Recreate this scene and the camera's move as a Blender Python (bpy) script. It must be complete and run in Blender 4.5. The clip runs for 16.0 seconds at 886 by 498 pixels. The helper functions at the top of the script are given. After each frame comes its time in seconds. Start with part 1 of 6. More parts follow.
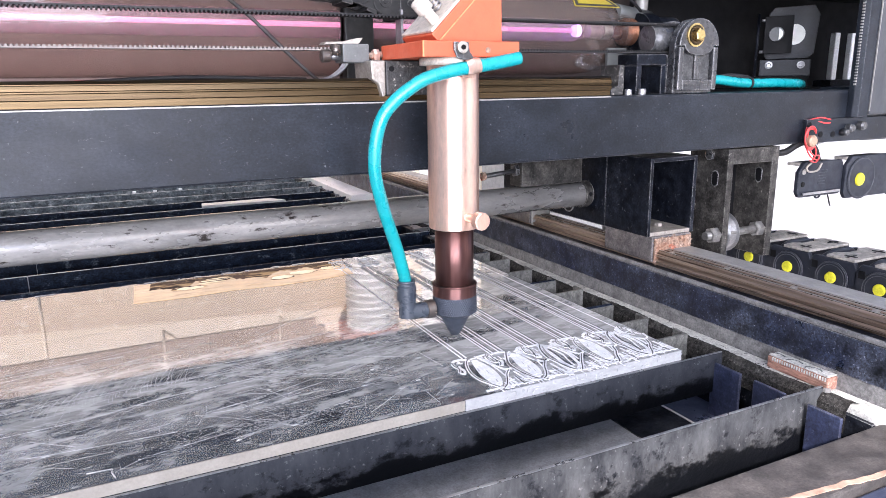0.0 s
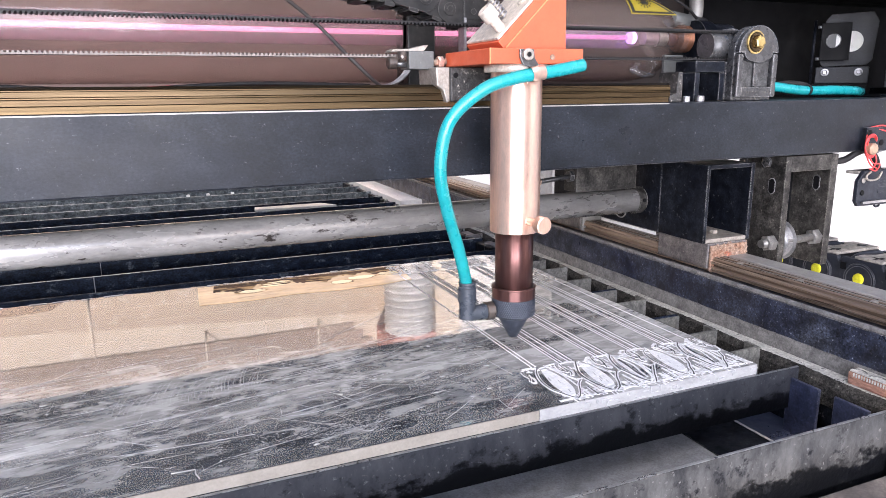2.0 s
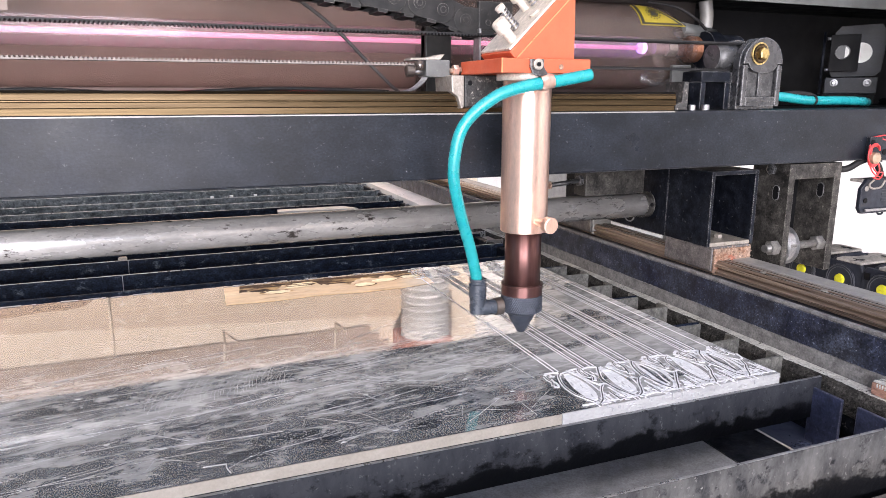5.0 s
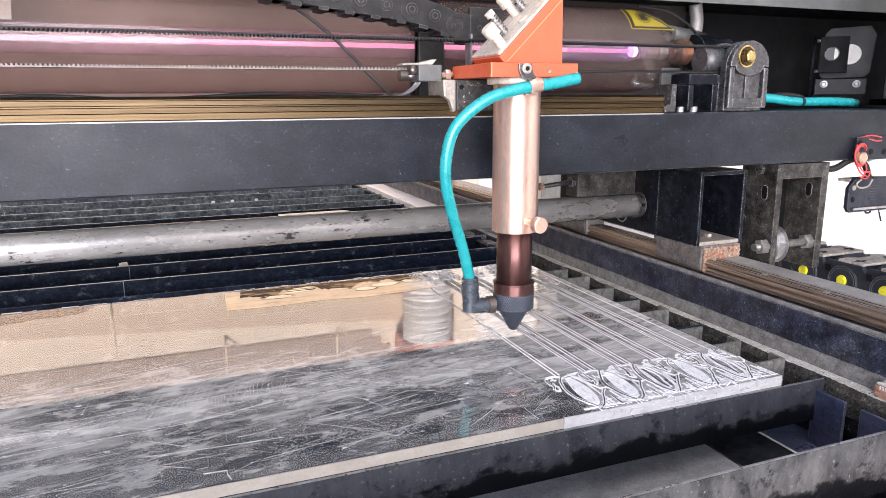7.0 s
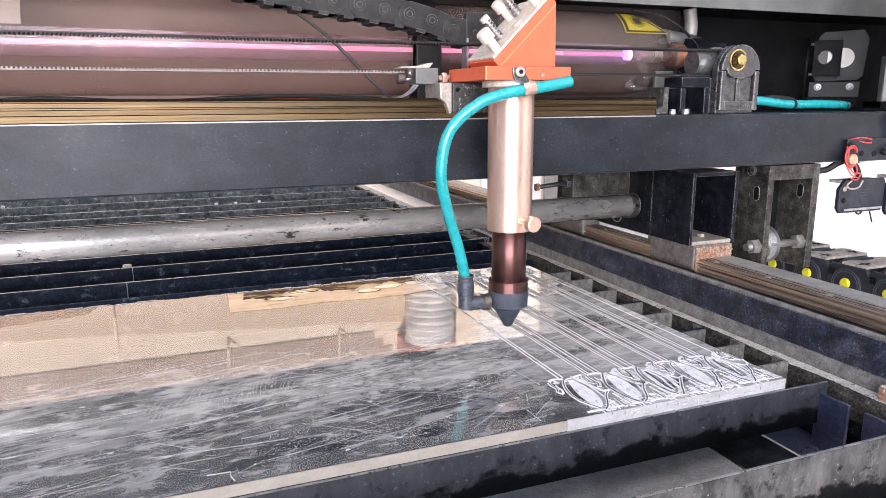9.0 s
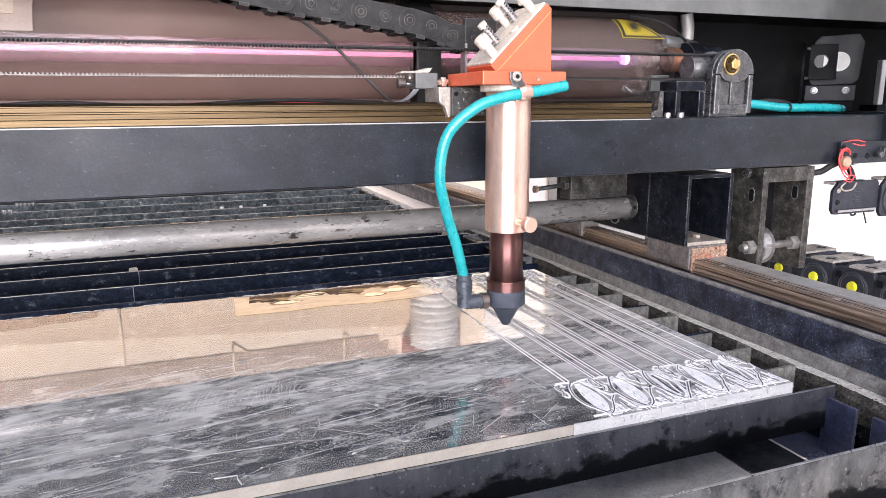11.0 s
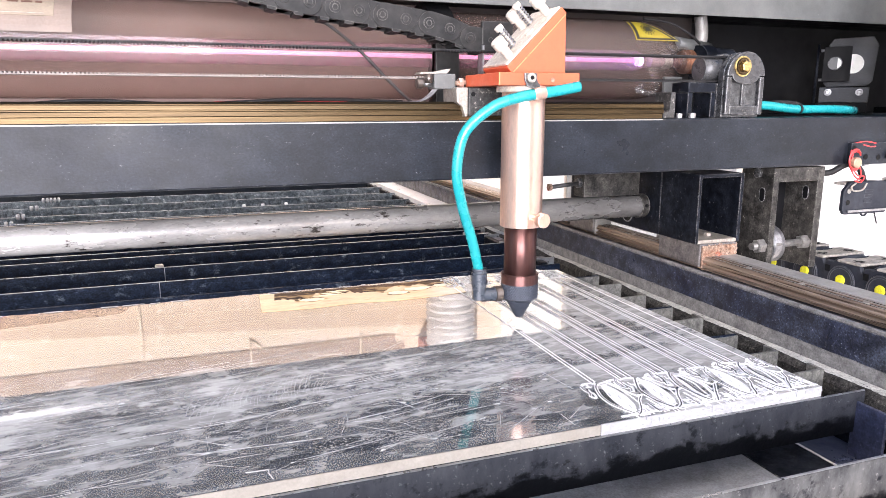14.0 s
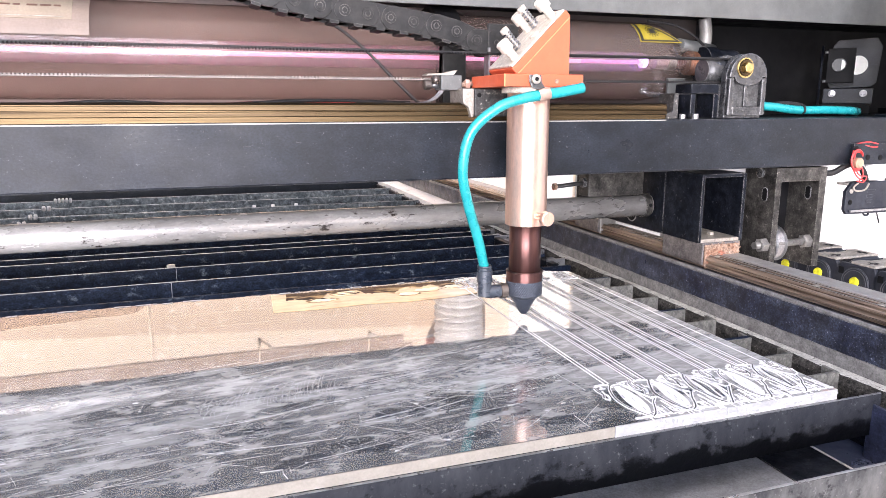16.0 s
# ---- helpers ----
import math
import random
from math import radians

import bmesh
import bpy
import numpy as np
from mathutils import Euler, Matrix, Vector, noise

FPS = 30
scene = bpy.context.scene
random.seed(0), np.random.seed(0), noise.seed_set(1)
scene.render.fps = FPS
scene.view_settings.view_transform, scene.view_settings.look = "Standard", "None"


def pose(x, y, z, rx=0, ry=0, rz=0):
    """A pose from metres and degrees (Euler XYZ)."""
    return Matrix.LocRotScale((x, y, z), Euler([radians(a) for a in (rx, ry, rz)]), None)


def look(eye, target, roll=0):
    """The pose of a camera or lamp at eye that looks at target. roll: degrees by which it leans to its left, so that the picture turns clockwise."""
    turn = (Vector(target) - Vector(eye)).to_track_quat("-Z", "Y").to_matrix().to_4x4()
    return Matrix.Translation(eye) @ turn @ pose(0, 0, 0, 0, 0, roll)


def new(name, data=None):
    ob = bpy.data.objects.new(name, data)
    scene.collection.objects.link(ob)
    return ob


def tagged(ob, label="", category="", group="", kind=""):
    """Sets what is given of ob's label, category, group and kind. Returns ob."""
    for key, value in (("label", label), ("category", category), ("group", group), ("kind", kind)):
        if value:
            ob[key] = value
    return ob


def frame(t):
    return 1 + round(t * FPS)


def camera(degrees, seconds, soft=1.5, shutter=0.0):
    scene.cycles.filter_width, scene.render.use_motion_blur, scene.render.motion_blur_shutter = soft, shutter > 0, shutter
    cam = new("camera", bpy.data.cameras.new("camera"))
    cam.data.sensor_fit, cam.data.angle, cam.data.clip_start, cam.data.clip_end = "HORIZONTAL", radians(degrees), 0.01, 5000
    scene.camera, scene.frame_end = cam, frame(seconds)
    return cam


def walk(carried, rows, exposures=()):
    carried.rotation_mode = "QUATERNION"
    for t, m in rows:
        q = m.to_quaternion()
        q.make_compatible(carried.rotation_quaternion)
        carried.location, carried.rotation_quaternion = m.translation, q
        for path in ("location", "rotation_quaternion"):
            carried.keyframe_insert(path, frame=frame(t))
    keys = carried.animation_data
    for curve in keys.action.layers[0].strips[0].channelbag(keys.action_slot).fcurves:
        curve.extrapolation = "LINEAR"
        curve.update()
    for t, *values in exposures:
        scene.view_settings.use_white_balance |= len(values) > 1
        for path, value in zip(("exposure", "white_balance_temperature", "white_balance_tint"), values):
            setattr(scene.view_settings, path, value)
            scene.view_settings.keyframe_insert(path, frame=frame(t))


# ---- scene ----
# The eye, the place looked at and the lean of the hand-held camera.
PATH = [
    (0.0, (-0.1591, -0.3150, 0.1365), (0.0104, 0.0350, 0.0430), -0.70),
    (0.5, (-0.1618, -0.3138, 0.1362), (0.0047, 0.0382, 0.0448), -0.54),
    (1.0, (-0.1676, -0.3111, 0.1359), (-0.0058, 0.0435, 0.0459), -0.23),
    (1.5, (-0.1724, -0.3071, 0.1362), (-0.0174, 0.0505, 0.0464), -0.48),
    (2.0, (-0.1746, -0.3057, 0.1365), (-0.0229, 0.0534, 0.0467), -0.55),
    (2.5, (-0.1773, -0.3062, 0.1367), (-0.0290, 0.0545, 0.0477), -0.40),
    (3.0, (-0.1796, -0.3059, 0.1360), (-0.0329, 0.0554, 0.0468), -0.06),
    (3.5, (-0.1790, -0.3059, 0.1367), (-0.0330, 0.0558, 0.0483), -0.25),
    (4.0, (-0.1805, -0.3073, 0.1369), (-0.0356, 0.0551, 0.0492), -0.12),
    (4.2, (-0.1808, -0.3077, 0.1370), (-0.0363, 0.0549, 0.0495), -0.07),
    (6.3, (-0.1806, -0.3098, 0.1376), (-0.0389, 0.0542, 0.0514), 0.08),
    (6.5, (-0.1804, -0.3084, 0.1374), (-0.0375, 0.0555, 0.0526), -0.19),
    (7.0, (-0.1800, -0.3084, 0.1377), (-0.0375, 0.0555, 0.0524), -0.31),
    (7.5, (-0.1803, -0.3082, 0.1377), (-0.0376, 0.0557, 0.0531), -0.26),
    (8.0, (-0.1804, -0.3083, 0.1375), (-0.0380, 0.0559, 0.0534), -0.30),
    (8.5, (-0.1804, -0.3082, 0.1376), (-0.0381, 0.0561, 0.0535), -0.24),
    (9.0, (-0.1805, -0.3085, 0.1378), (-0.0392, 0.0561, 0.0537), -0.25),
    (9.2, (-0.1806, -0.3086, 0.1379), (-0.0396, 0.0562, 0.0539), -0.26),
    (11.3, (-0.1818, -0.3084, 0.1378), (-0.0437, 0.0579, 0.0559), -0.36),
    (11.5, (-0.1822, -0.3084, 0.1378), (-0.0454, 0.0582, 0.0549), -0.31),
    (12.0, (-0.1831, -0.3084, 0.1380), (-0.0471, 0.0586, 0.0555), -0.31),
    (12.5, (-0.1845, -0.3084, 0.1377), (-0.0498, 0.0592, 0.0556), -0.17),
    (13.0, (-0.1857, -0.3082, 0.1374), (-0.0522, 0.0598, 0.0554), -0.05),
    (13.5, (-0.1862, -0.3080, 0.1378), (-0.0543, 0.0607, 0.0558), -0.10),
    (14.0, (-0.1873, -0.3078, 0.1378), (-0.0568, 0.0613, 0.0557), -0.05),
    (14.5, (-0.1884, -0.3072, 0.1379), (-0.0599, 0.0626, 0.0557), -0.03),
    (15.0, (-0.1884, -0.3067, 0.1378), (-0.0605, 0.0633, 0.0556), -0.12),
    (15.5, (-0.1891, -0.3062, 0.1377), (-0.0614, 0.0638, 0.0555), 0.01),
    (16.0, (-0.1898, -0.3066, 0.1375), (-0.0634, 0.0641, 0.0561), -0.04),
]
cam = camera(65.18, 16.0, soft=0.6)
walk(cam, [(t, look(e, a, r)) for t, e, a, r in PATH], [(0, 1.22, 6250, 22), (4.0, 1.08, 6750, 22), (9.2, 1.11, 6750, 22), (11.5, 1.25, 6750, 22), (12.5, 1.45, 6750, 22), (14.0, 1.54, 6750, 22), (16, 1.53, 6750, 23)])
# How far the gantry has travelled away from the operator.
SLIDE = [(0, 0.0000), (2, 0.0104), (4, 0.0218), (6.5, 0.0362), (9, 0.0499), (11.5, 0.0636), (14, 0.0769), (16, 0.0877)]

# ---- world and light ----
world = bpy.data.worlds.new("sky")
scene.world = world
world.use_nodes = True
wn = world.node_tree.nodes
sky = wn.new("ShaderNodeTexSky")
sky.sky_type, sky.sun_disc = "NISHITA", False
sky.sun_elevation, sky.sun_rotation = radians(37), radians(201.5)
wn["Background"].inputs[1].default_value = 0.12
world.node_tree.links.new(sky.outputs[0], wn["Background"].inputs[0])
sun = new("sun", bpy.data.lights.new("sun", "SUN"))
sun.data.energy, sun.data.angle, sun.data.color = 5.0, radians(0.6), (1, 0.95, 0.86)
sun.matrix_world = look((-1.5, -3.8, 3.1), (0, 0, 0))
# Daylight through the open front of the workshop.
front = new("front_opening_light", bpy.data.lights.new("front_opening_light", "AREA"))
front.data.shape, front.data.size, front.data.size_y, front.data.energy = "RECTANGLE", 2.6, 2.3, 104
front.data.color = (0.87, 0.94, 1)
front.matrix_world = look((-1.15, -2.4, 0.34), (-0.75, 0.1, 0.34))



# ---- materials ----
def node_mat(name):
    m = bpy.data.materials.new(name)
    m.use_nodes = True
    nt = m.node_tree
    return m, nt, nt.nodes["Principled BSDF"]


def noise_of(nt, scale, detail=6, stretch=(1, 1, 1), rough=0.6):
    co = nt.nodes.new("ShaderNodeTexCoord")
    mp = nt.nodes.new("ShaderNodeMapping")
    mp.inputs["Scale"].default_value = stretch
    tx = nt.nodes.new("ShaderNodeTexNoise")
    tx.inputs["Scale"].default_value, tx.inputs["Detail"].default_value = scale, detail
    tx.inputs["Roughness"].default_value = rough
    nt.links.new(co.outputs["Object"], mp.inputs[0])
    nt.links.new(mp.outputs[0], tx.inputs["Vector"])
    return tx.outputs["Fac"]


def ramp(nt, fac, lo, hi, a=0.0, b=1.0):
    r = nt.nodes.new("ShaderNodeMapRange")
    r.inputs[1].default_value, r.inputs[2].default_value = lo, hi
    r.inputs[3].default_value, r.inputs[4].default_value = a, b
    nt.links.new(fac, r.inputs[0])
    return r.outputs[0]


def mix(nt, fac, a, b):
    x = nt.nodes.new("ShaderNodeMix")
    x.data_type = "RGBA"
    if isinstance(fac, float):
        x.inputs[0].default_value = fac
    else:
        nt.links.new(fac, x.inputs[0])
    for sock, v in ((x.inputs[6], a), (x.inputs[7], b)):
        if isinstance(v, tuple):
            sock.default_value = (*v, 1)
        else:
            nt.links.new(v, sock)
    return x.outputs[2]


def surf(name, base, rough=0.5, metal=0.0, tone=None, tone_scale=30, spots=None, spot_scale=220, spot_at=(0.58, 0.7),
         stretch=(1, 1, 1), bump=0.15, bump_scale=400, coat=0.0, rough_var=0.15, spec=0.5, grain=0.1, grime=0.12, worn=None, worn_size=0.0007):
    """A worn surface: base colour, a broad second tone, small spots or dust, fine relief."""
    m, nt, bs = node_mat(name)
    tone = tone or tuple(c * 0.7 for c in base)
    col = mix(nt, ramp(nt, noise_of(nt, tone_scale, 6, stretch), 0.35, 0.65), base, tone)
    if spots:
        col = mix(nt, ramp(nt, noise_of(nt, spot_scale, 8, stretch, 0.7), *spot_at), col, spots)
    for scale, amount, detail in ((bump_scale * 2.2, grain, 3), (tone_scale * 4, grime, 7)):
        if amount:
            mul = nt.nodes.new("ShaderNodeMix")
            mul.data_type, mul.blend_type, mul.inputs[0].default_value = "RGBA", "MULTIPLY", 1.0
            nt.links.new(col, mul.inputs[6])
            nt.links.new(ramp(nt, noise_of(nt, scale, detail, stretch, 0.65), 0.3, 0.7, 1 - amount, 1 + amount), mul.inputs[7])
            col = mul.outputs[2]
    if worn:
        bv, ge, dot = nt.nodes.new("ShaderNodeBevel"), nt.nodes.new("ShaderNodeNewGeometry"), nt.nodes.new("ShaderNodeVectorMath")
        bv.samples, bv.inputs[0].default_value, dot.operation = 4, worn_size, "DOT_PRODUCT"
        nt.links.new(bv.outputs[0], dot.inputs[0])
        nt.links.new(ge.outputs["Normal"], dot.inputs[1])
        edge = ramp(nt, dot.outputs["Value"], 0.97, 0.86)
        keep = nt.nodes.new("ShaderNodeMath")
        keep.operation = "MULTIPLY"
        nt.links.new(edge, keep.inputs[0])
        nt.links.new(ramp(nt, noise_of(nt, 140, 4), 0.38, 0.6), keep.inputs[1])
        col = mix(nt, keep.outputs[0], col, worn)
    nt.links.new(col, bs.inputs["Base Color"])
    bs.inputs["Specular IOR Level"].default_value = spec
    nt.links.new(ramp(nt, noise_of(nt, tone_scale * 3, 5, stretch), 0.3, 0.7, max(0.03, rough - rough_var), min(1, rough + rough_var)), bs.inputs["Roughness"])
    bs.inputs["Metallic"].default_value = metal
    bs.inputs["Coat Weight"].default_value = coat
    if bump:
        b = nt.nodes.new("ShaderNodeBump")
        b.inputs["Strength"].default_value, b.inputs["Distance"].default_value = bump, 0.0006
        nt.links.new(noise_of(nt, bump_scale, 6, stretch), b.inputs["Height"])
        nt.links.new(b.outputs[0], bs.inputs["Normal"])
    return m


def glow(name, color, strength):
    m, nt, bs = node_mat(name)
    bs.inputs["Base Color"].default_value = (*color, 1)
    bs.inputs["Emission Color"].default_value = (*color, 1)
    bs.inputs["Emission Strength"].default_value = strength
    return m


def clear(name, tint, haze, haze_color, ior=1.49, rough=0.02, dust=None):
    """A clear solid: see-through, glossy by its Fresnel reflection, with some haze."""
    m = bpy.data.materials.new(name)
    m.use_nodes = True
    nt = m.node_tree
    nt.nodes.remove(nt.nodes["Principled BSDF"])
    out = nt.nodes["Material Output"]
    tr = nt.nodes.new("ShaderNodeBsdfTransparent")
    tr.inputs[0].default_value = (*tint, 1)
    gl = nt.nodes.new("ShaderNodeBsdfGlossy")
    gl.inputs["Roughness"].default_value = rough
    df = nt.nodes.new("ShaderNodeBsdfDiffuse")
    df.inputs[0].default_value = (*haze_color, 1)
    lw = nt.nodes.new("ShaderNodeLayerWeight")
    lw.inputs["Blend"].default_value = 0.5
    pw = nt.nodes.new("ShaderNodeMath")
    pw.operation, pw.inputs[1].default_value = "POWER", 5
    nt.links.new(lw.outputs["Facing"], pw.inputs[0])
    fr = ramp(nt, pw.outputs[0], 0, 1, ((ior - 1) / (ior + 1)) ** 2, 1 if ior > 1 else 0)
    m1, m2 = nt.nodes.new("ShaderNodeMixShader"), nt.nodes.new("ShaderNodeMixShader")
    if dust:
        dust(nt, m1.inputs[0])
    else:
        m1.inputs[0].default_value = haze
    nt.links.new(tr.outputs[0], m1.inputs[1])
    nt.links.new(df.outputs[0], m1.inputs[2])
    nt.links.new(fr, m2.inputs[0])
    nt.links.new(m1.outputs[0], m2.inputs[1])
    nt.links.new(gl.outputs[0], m2.inputs[2])
    nt.links.new(m2.outputs[0], out.inputs[0])
    return m


BLACK_PAINT = surf("black_painted_steel", (0.0088, 0.011, 0.0155), 0.36, 0, (0.0135, 0.0166, 0.0225), 14, (0.16, 0.165, 0.175), 520, (0.63, 0.76), (0.7, 1, 1), bump=0.2, bump_scale=420, spec=0.22, worn=(0.24, 0.24, 0.25), rough_var=0.1, grain=0.4, grime=0.4)
DARK_STEEL = surf("dark_greasy_steel", (0.003, 0.004, 0.007), 0.45, 0.0, (0.013, 0.015, 0.02), 38, (0.2, 0.2, 0.2), 300, (0.62, 0.78), bump=0.3, spec=0.1, worn=(0.34, 0.34, 0.34), grain=0.5, grime=0.6)
def two_band(name, level, upper, second, third):
    """Slat steel: a dusty, mottled upper band above a ragged black lower band."""
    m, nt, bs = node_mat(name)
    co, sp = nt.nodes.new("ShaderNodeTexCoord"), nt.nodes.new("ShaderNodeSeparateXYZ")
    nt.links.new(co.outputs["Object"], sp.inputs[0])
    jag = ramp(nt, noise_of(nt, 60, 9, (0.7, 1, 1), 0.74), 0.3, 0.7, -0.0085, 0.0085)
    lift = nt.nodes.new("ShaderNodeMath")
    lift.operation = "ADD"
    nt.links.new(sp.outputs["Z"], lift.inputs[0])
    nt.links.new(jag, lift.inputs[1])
    upper_part = ramp(nt, lift.outputs[0], level - 0.0018, level + 0.0018)
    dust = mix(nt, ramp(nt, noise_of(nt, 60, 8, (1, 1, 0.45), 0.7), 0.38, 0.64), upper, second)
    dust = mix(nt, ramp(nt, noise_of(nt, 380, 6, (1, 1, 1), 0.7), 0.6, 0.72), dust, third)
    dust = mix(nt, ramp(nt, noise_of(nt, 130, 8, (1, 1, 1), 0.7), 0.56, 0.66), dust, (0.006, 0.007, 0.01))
    lower_part = mix(nt, ramp(nt, noise_of(nt, 90, 8, (1, 1, 1), 0.7), 0.6, 0.68), (0.0022, 0.0026, 0.0036), upper)
    nt.links.new(mix(nt, upper_part, lower_part, dust), bs.inputs["Base Color"])
    nt.links.new(ramp(nt, upper_part, 0, 1, 0.34, 0.55), bs.inputs["Roughness"])
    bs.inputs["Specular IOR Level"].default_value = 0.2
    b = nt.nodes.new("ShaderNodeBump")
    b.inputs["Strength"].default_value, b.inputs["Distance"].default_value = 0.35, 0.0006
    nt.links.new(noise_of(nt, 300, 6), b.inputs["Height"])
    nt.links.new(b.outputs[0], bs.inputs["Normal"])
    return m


SLAT = surf("sooty_slat_steel", (0.0035, 0.0075, 0.018), 0.5, 0.0, (0.0105, 0.0165, 0.031), 55, (0.075, 0.09, 0.1), 110, (0.58, 0.72), (0.7, 1, 1), bump=0.25, spec=0.14, grain=0.5, grime=0.7)
DUSTY_SLAT = two_band("dust_streaked_slat_steel", -0.0185, (0.016, 0.018, 0.024), (0.04, 0.043, 0.05), (0.13, 0.135, 0.14))
# Dusty far slats, lightened in colour because little light reaches them.
FAR_SLAT = surf("lightened_dusty_slat_steel", (0.07, 0.088, 0.1), 0.55, 0, (0.16, 0.185, 0.2), 40, (0.4, 0.42, 0.43), 160, (0.6, 0.74), bump=0.2, spec=0.15, grain=0.5, grime=0.6)
MOTTLED = two_band("mottled_grey_slat_steel", -0.025, (0.02, 0.0215, 0.025), (0.085, 0.088, 0.09), (0.18, 0.18, 0.18))
POCKET = surf("dust_filled_cast_pocket", (0.03, 0.03, 0.03), 0.8, 0, (0.06, 0.06, 0.06), 150, (0.25, 0.25, 0.24), 500, (0.58, 0.75), bump=0.5, grain=0.5, grime=0.5)
BRACKET = surf("worn_grey_cast_iron", (0.024, 0.025, 0.028), 0.27, 0.1, (0.042, 0.042, 0.044), 60, (0.28, 0.27, 0.25), 320, (0.64, 0.8), bump=0.2, worn=(0.45, 0.45, 0.45), worn_size=0.001, spec=0.6, grain=0.25, grime=0.25)
WALL_SHADE = surf("shaded_beige_wall", (0.73, 0.605, 0.475), 0.85, 0, (0.64, 0.52, 0.405), 0.9, (0.58, 0.47, 0.37), 4, (0.66, 0.84), grain=0.02, grime=0.08, bump=0)
CHAIN_GREY = surf("dusty_black_chain_plastic", (0.011, 0.011, 0.0115), 0.55, 0, (0.022, 0.021, 0.02), 50, (0.13, 0.12, 0.11), 300, (0.63, 0.8), spec=0.22, worn=(0.16, 0.15, 0.14), grime=0.35)
DUSTY_CAST = surf("dust_caked_bracket_steel", (0.014, 0.0135, 0.013), 0.5, 0, (0.058, 0.054, 0.049), 32, (0.24, 0.22, 0.2), 330, (0.6, 0.76), bump=0.5, spec=0.2, worn=(0.3, 0.285, 0.26), grain=0.5, grime=0.7)
CRUST = surf("dull_dust_crust", (0.26, 0.265, 0.275), 0.8, 0, (0.17, 0.175, 0.185), 200, bump=0.2, grime=0.3)
DUST_HEAP = surf("black_cutting_dust", (0.02, 0.019, 0.018), 0.9, 0, (0.06, 0.057, 0.052), 160, (0.22, 0.21, 0.19), 700, (0.6, 0.72), bump=1.0, bump_scale=900, spec=0.1, grain=0.6, grime=0.6)
BOX_RED = surf("brick_red_box_paint", (0.6, 0.24, 0.16), 0.7, 0, (0.5, 0.2, 0.13), 12)
WHITE_STEEL = surf("whitened_steel", (0.75, 0.75, 0.75), 0.4, 0.1, (0.62, 0.62, 0.62), 20, (0.2, 0.2, 0.2), 200, (0.7, 0.82))
SLAT_EDGE = surf("worn_bright_slat_edge", (0.42, 0.44, 0.46), 0.35, 0.8, (0.2, 0.2, 0.21), 80)
NAVY = surf("navy_painted_steel", (0.006, 0.009, 0.024), 0.42, 0, (0.034, 0.04, 0.056), 26, (0.26, 0.275, 0.3), 800, (0.59, 0.72), bump=0.3, spec=0.4, worn=(0.3, 0.3, 0.3), grain=0.9, grime=0.9)
DUST_SHELF = surf("dusty_grey_steel", (0.54, 0.54, 0.51), 0.75, 0, (0.37, 0.37, 0.345), 90, (0.04, 0.04, 0.04), 420, (0.57, 0.7), bump=0.4, spec=0.25, grain=0.35, grime=0.35)
CARRIAGE = surf("scuffed_mauve_grey_steel", (0.075, 0.07, 0.072), 0.55, 0.1, (0.15, 0.135, 0.13), 50, (0.3, 0.26, 0.23), 300, (0.6, 0.75), bump=0.4, grain=0.4, grime=0.5, worn=(0.35, 0.33, 0.31))
TAB = surf("dusty_olive_tab_steel", (0.09, 0.09, 0.083), 0.7, 0, (0.15, 0.148, 0.135), 60, (0.03, 0.03, 0.03), 260, (0.62, 0.76), bump=0.4, grain=0.4, grime=0.5)
GREY_BAND = surf("bare_dusty_dark_grey_steel", (0.135, 0.134, 0.133), 0.7, 0, (0.165, 0.163, 0.16), 40, (0.04, 0.04, 0.04), 260, (0.66, 0.78), bump=0.3, spec=0.25, grain=0.35, grime=0.35)
PALE_STEEL = surf("dull_pale_steel", (0.34, 0.33, 0.31), 0.5, 0.3, (0.26, 0.25, 0.24), 40, (0.14, 0.12, 0.1), 200, (0.64, 0.8), bump=0.1)
RAIL_BRASS = surf("oily_brass_toned_rail", (0.1, 0.068, 0.034), 0.28, 0.9, (0.055, 0.037, 0.021), 60, (0.03, 0.02, 0.014), 200, (0.54, 0.72), (0.02, 1, 1), 0.05, grain=0.25, grime=0.4, rough_var=0.1)
RAIL_BROWN = surf("oily_brown_rail_steel", (0.42, 0.33, 0.26), 0.4, 0.55, (0.1, 0.065, 0.045), 300, (0.05, 0.032, 0.022), 520, (0.56, 0.64), (1, 0.015, 0.7), 0.08, grime=0.3)
SILVER = surf("brushed_steel", (0.42, 0.42, 0.43), 0.42, 0.9, (0.3, 0.3, 0.31), 60, (0.14, 0.13, 0.12), 220, (0.6, 0.78), bump=0.2, grain=0.2, grime=0.3)
ROD_STEEL = surf("scuffed_steel_shaft", (0.47, 0.455, 0.44), 0.27, 0.4, (0.36, 0.345, 0.33), 16, (0.06, 0.05, 0.045), 210, (0.585, 0.64), (0.4, 1, 1), 0.08, rough_var=0.07, grime=0.35, spec=0.6)
ORANGE = surf("orange_anodised_aluminium", (0.56, 0.1, 0.042), 0.5, 0.1, (0.5, 0.088, 0.036), 25, (0.36, 0.08, 0.04), 300, (0.7, 0.85), bump=0.06, worn=(0.82, 0.36, 0.18), worn_size=0.0004, grain=0.05, grime=0.08)
# Pale orange for worn bevels, with their highlight painted in.
ORANGE_EDGE = surf("worn_lit_orange_edge", (0.8, 0.33, 0.15), 0.4, 0.3)
PLATE_FACE = surf("dusty_cream_aluminium", (0.62, 0.555, 0.48), 0.5, 0.15, (0.5, 0.44, 0.375), 90, (0.26, 0.215, 0.18), 260, (0.6, 0.78), bump=0.25, grain=0.2, grime=0.3)
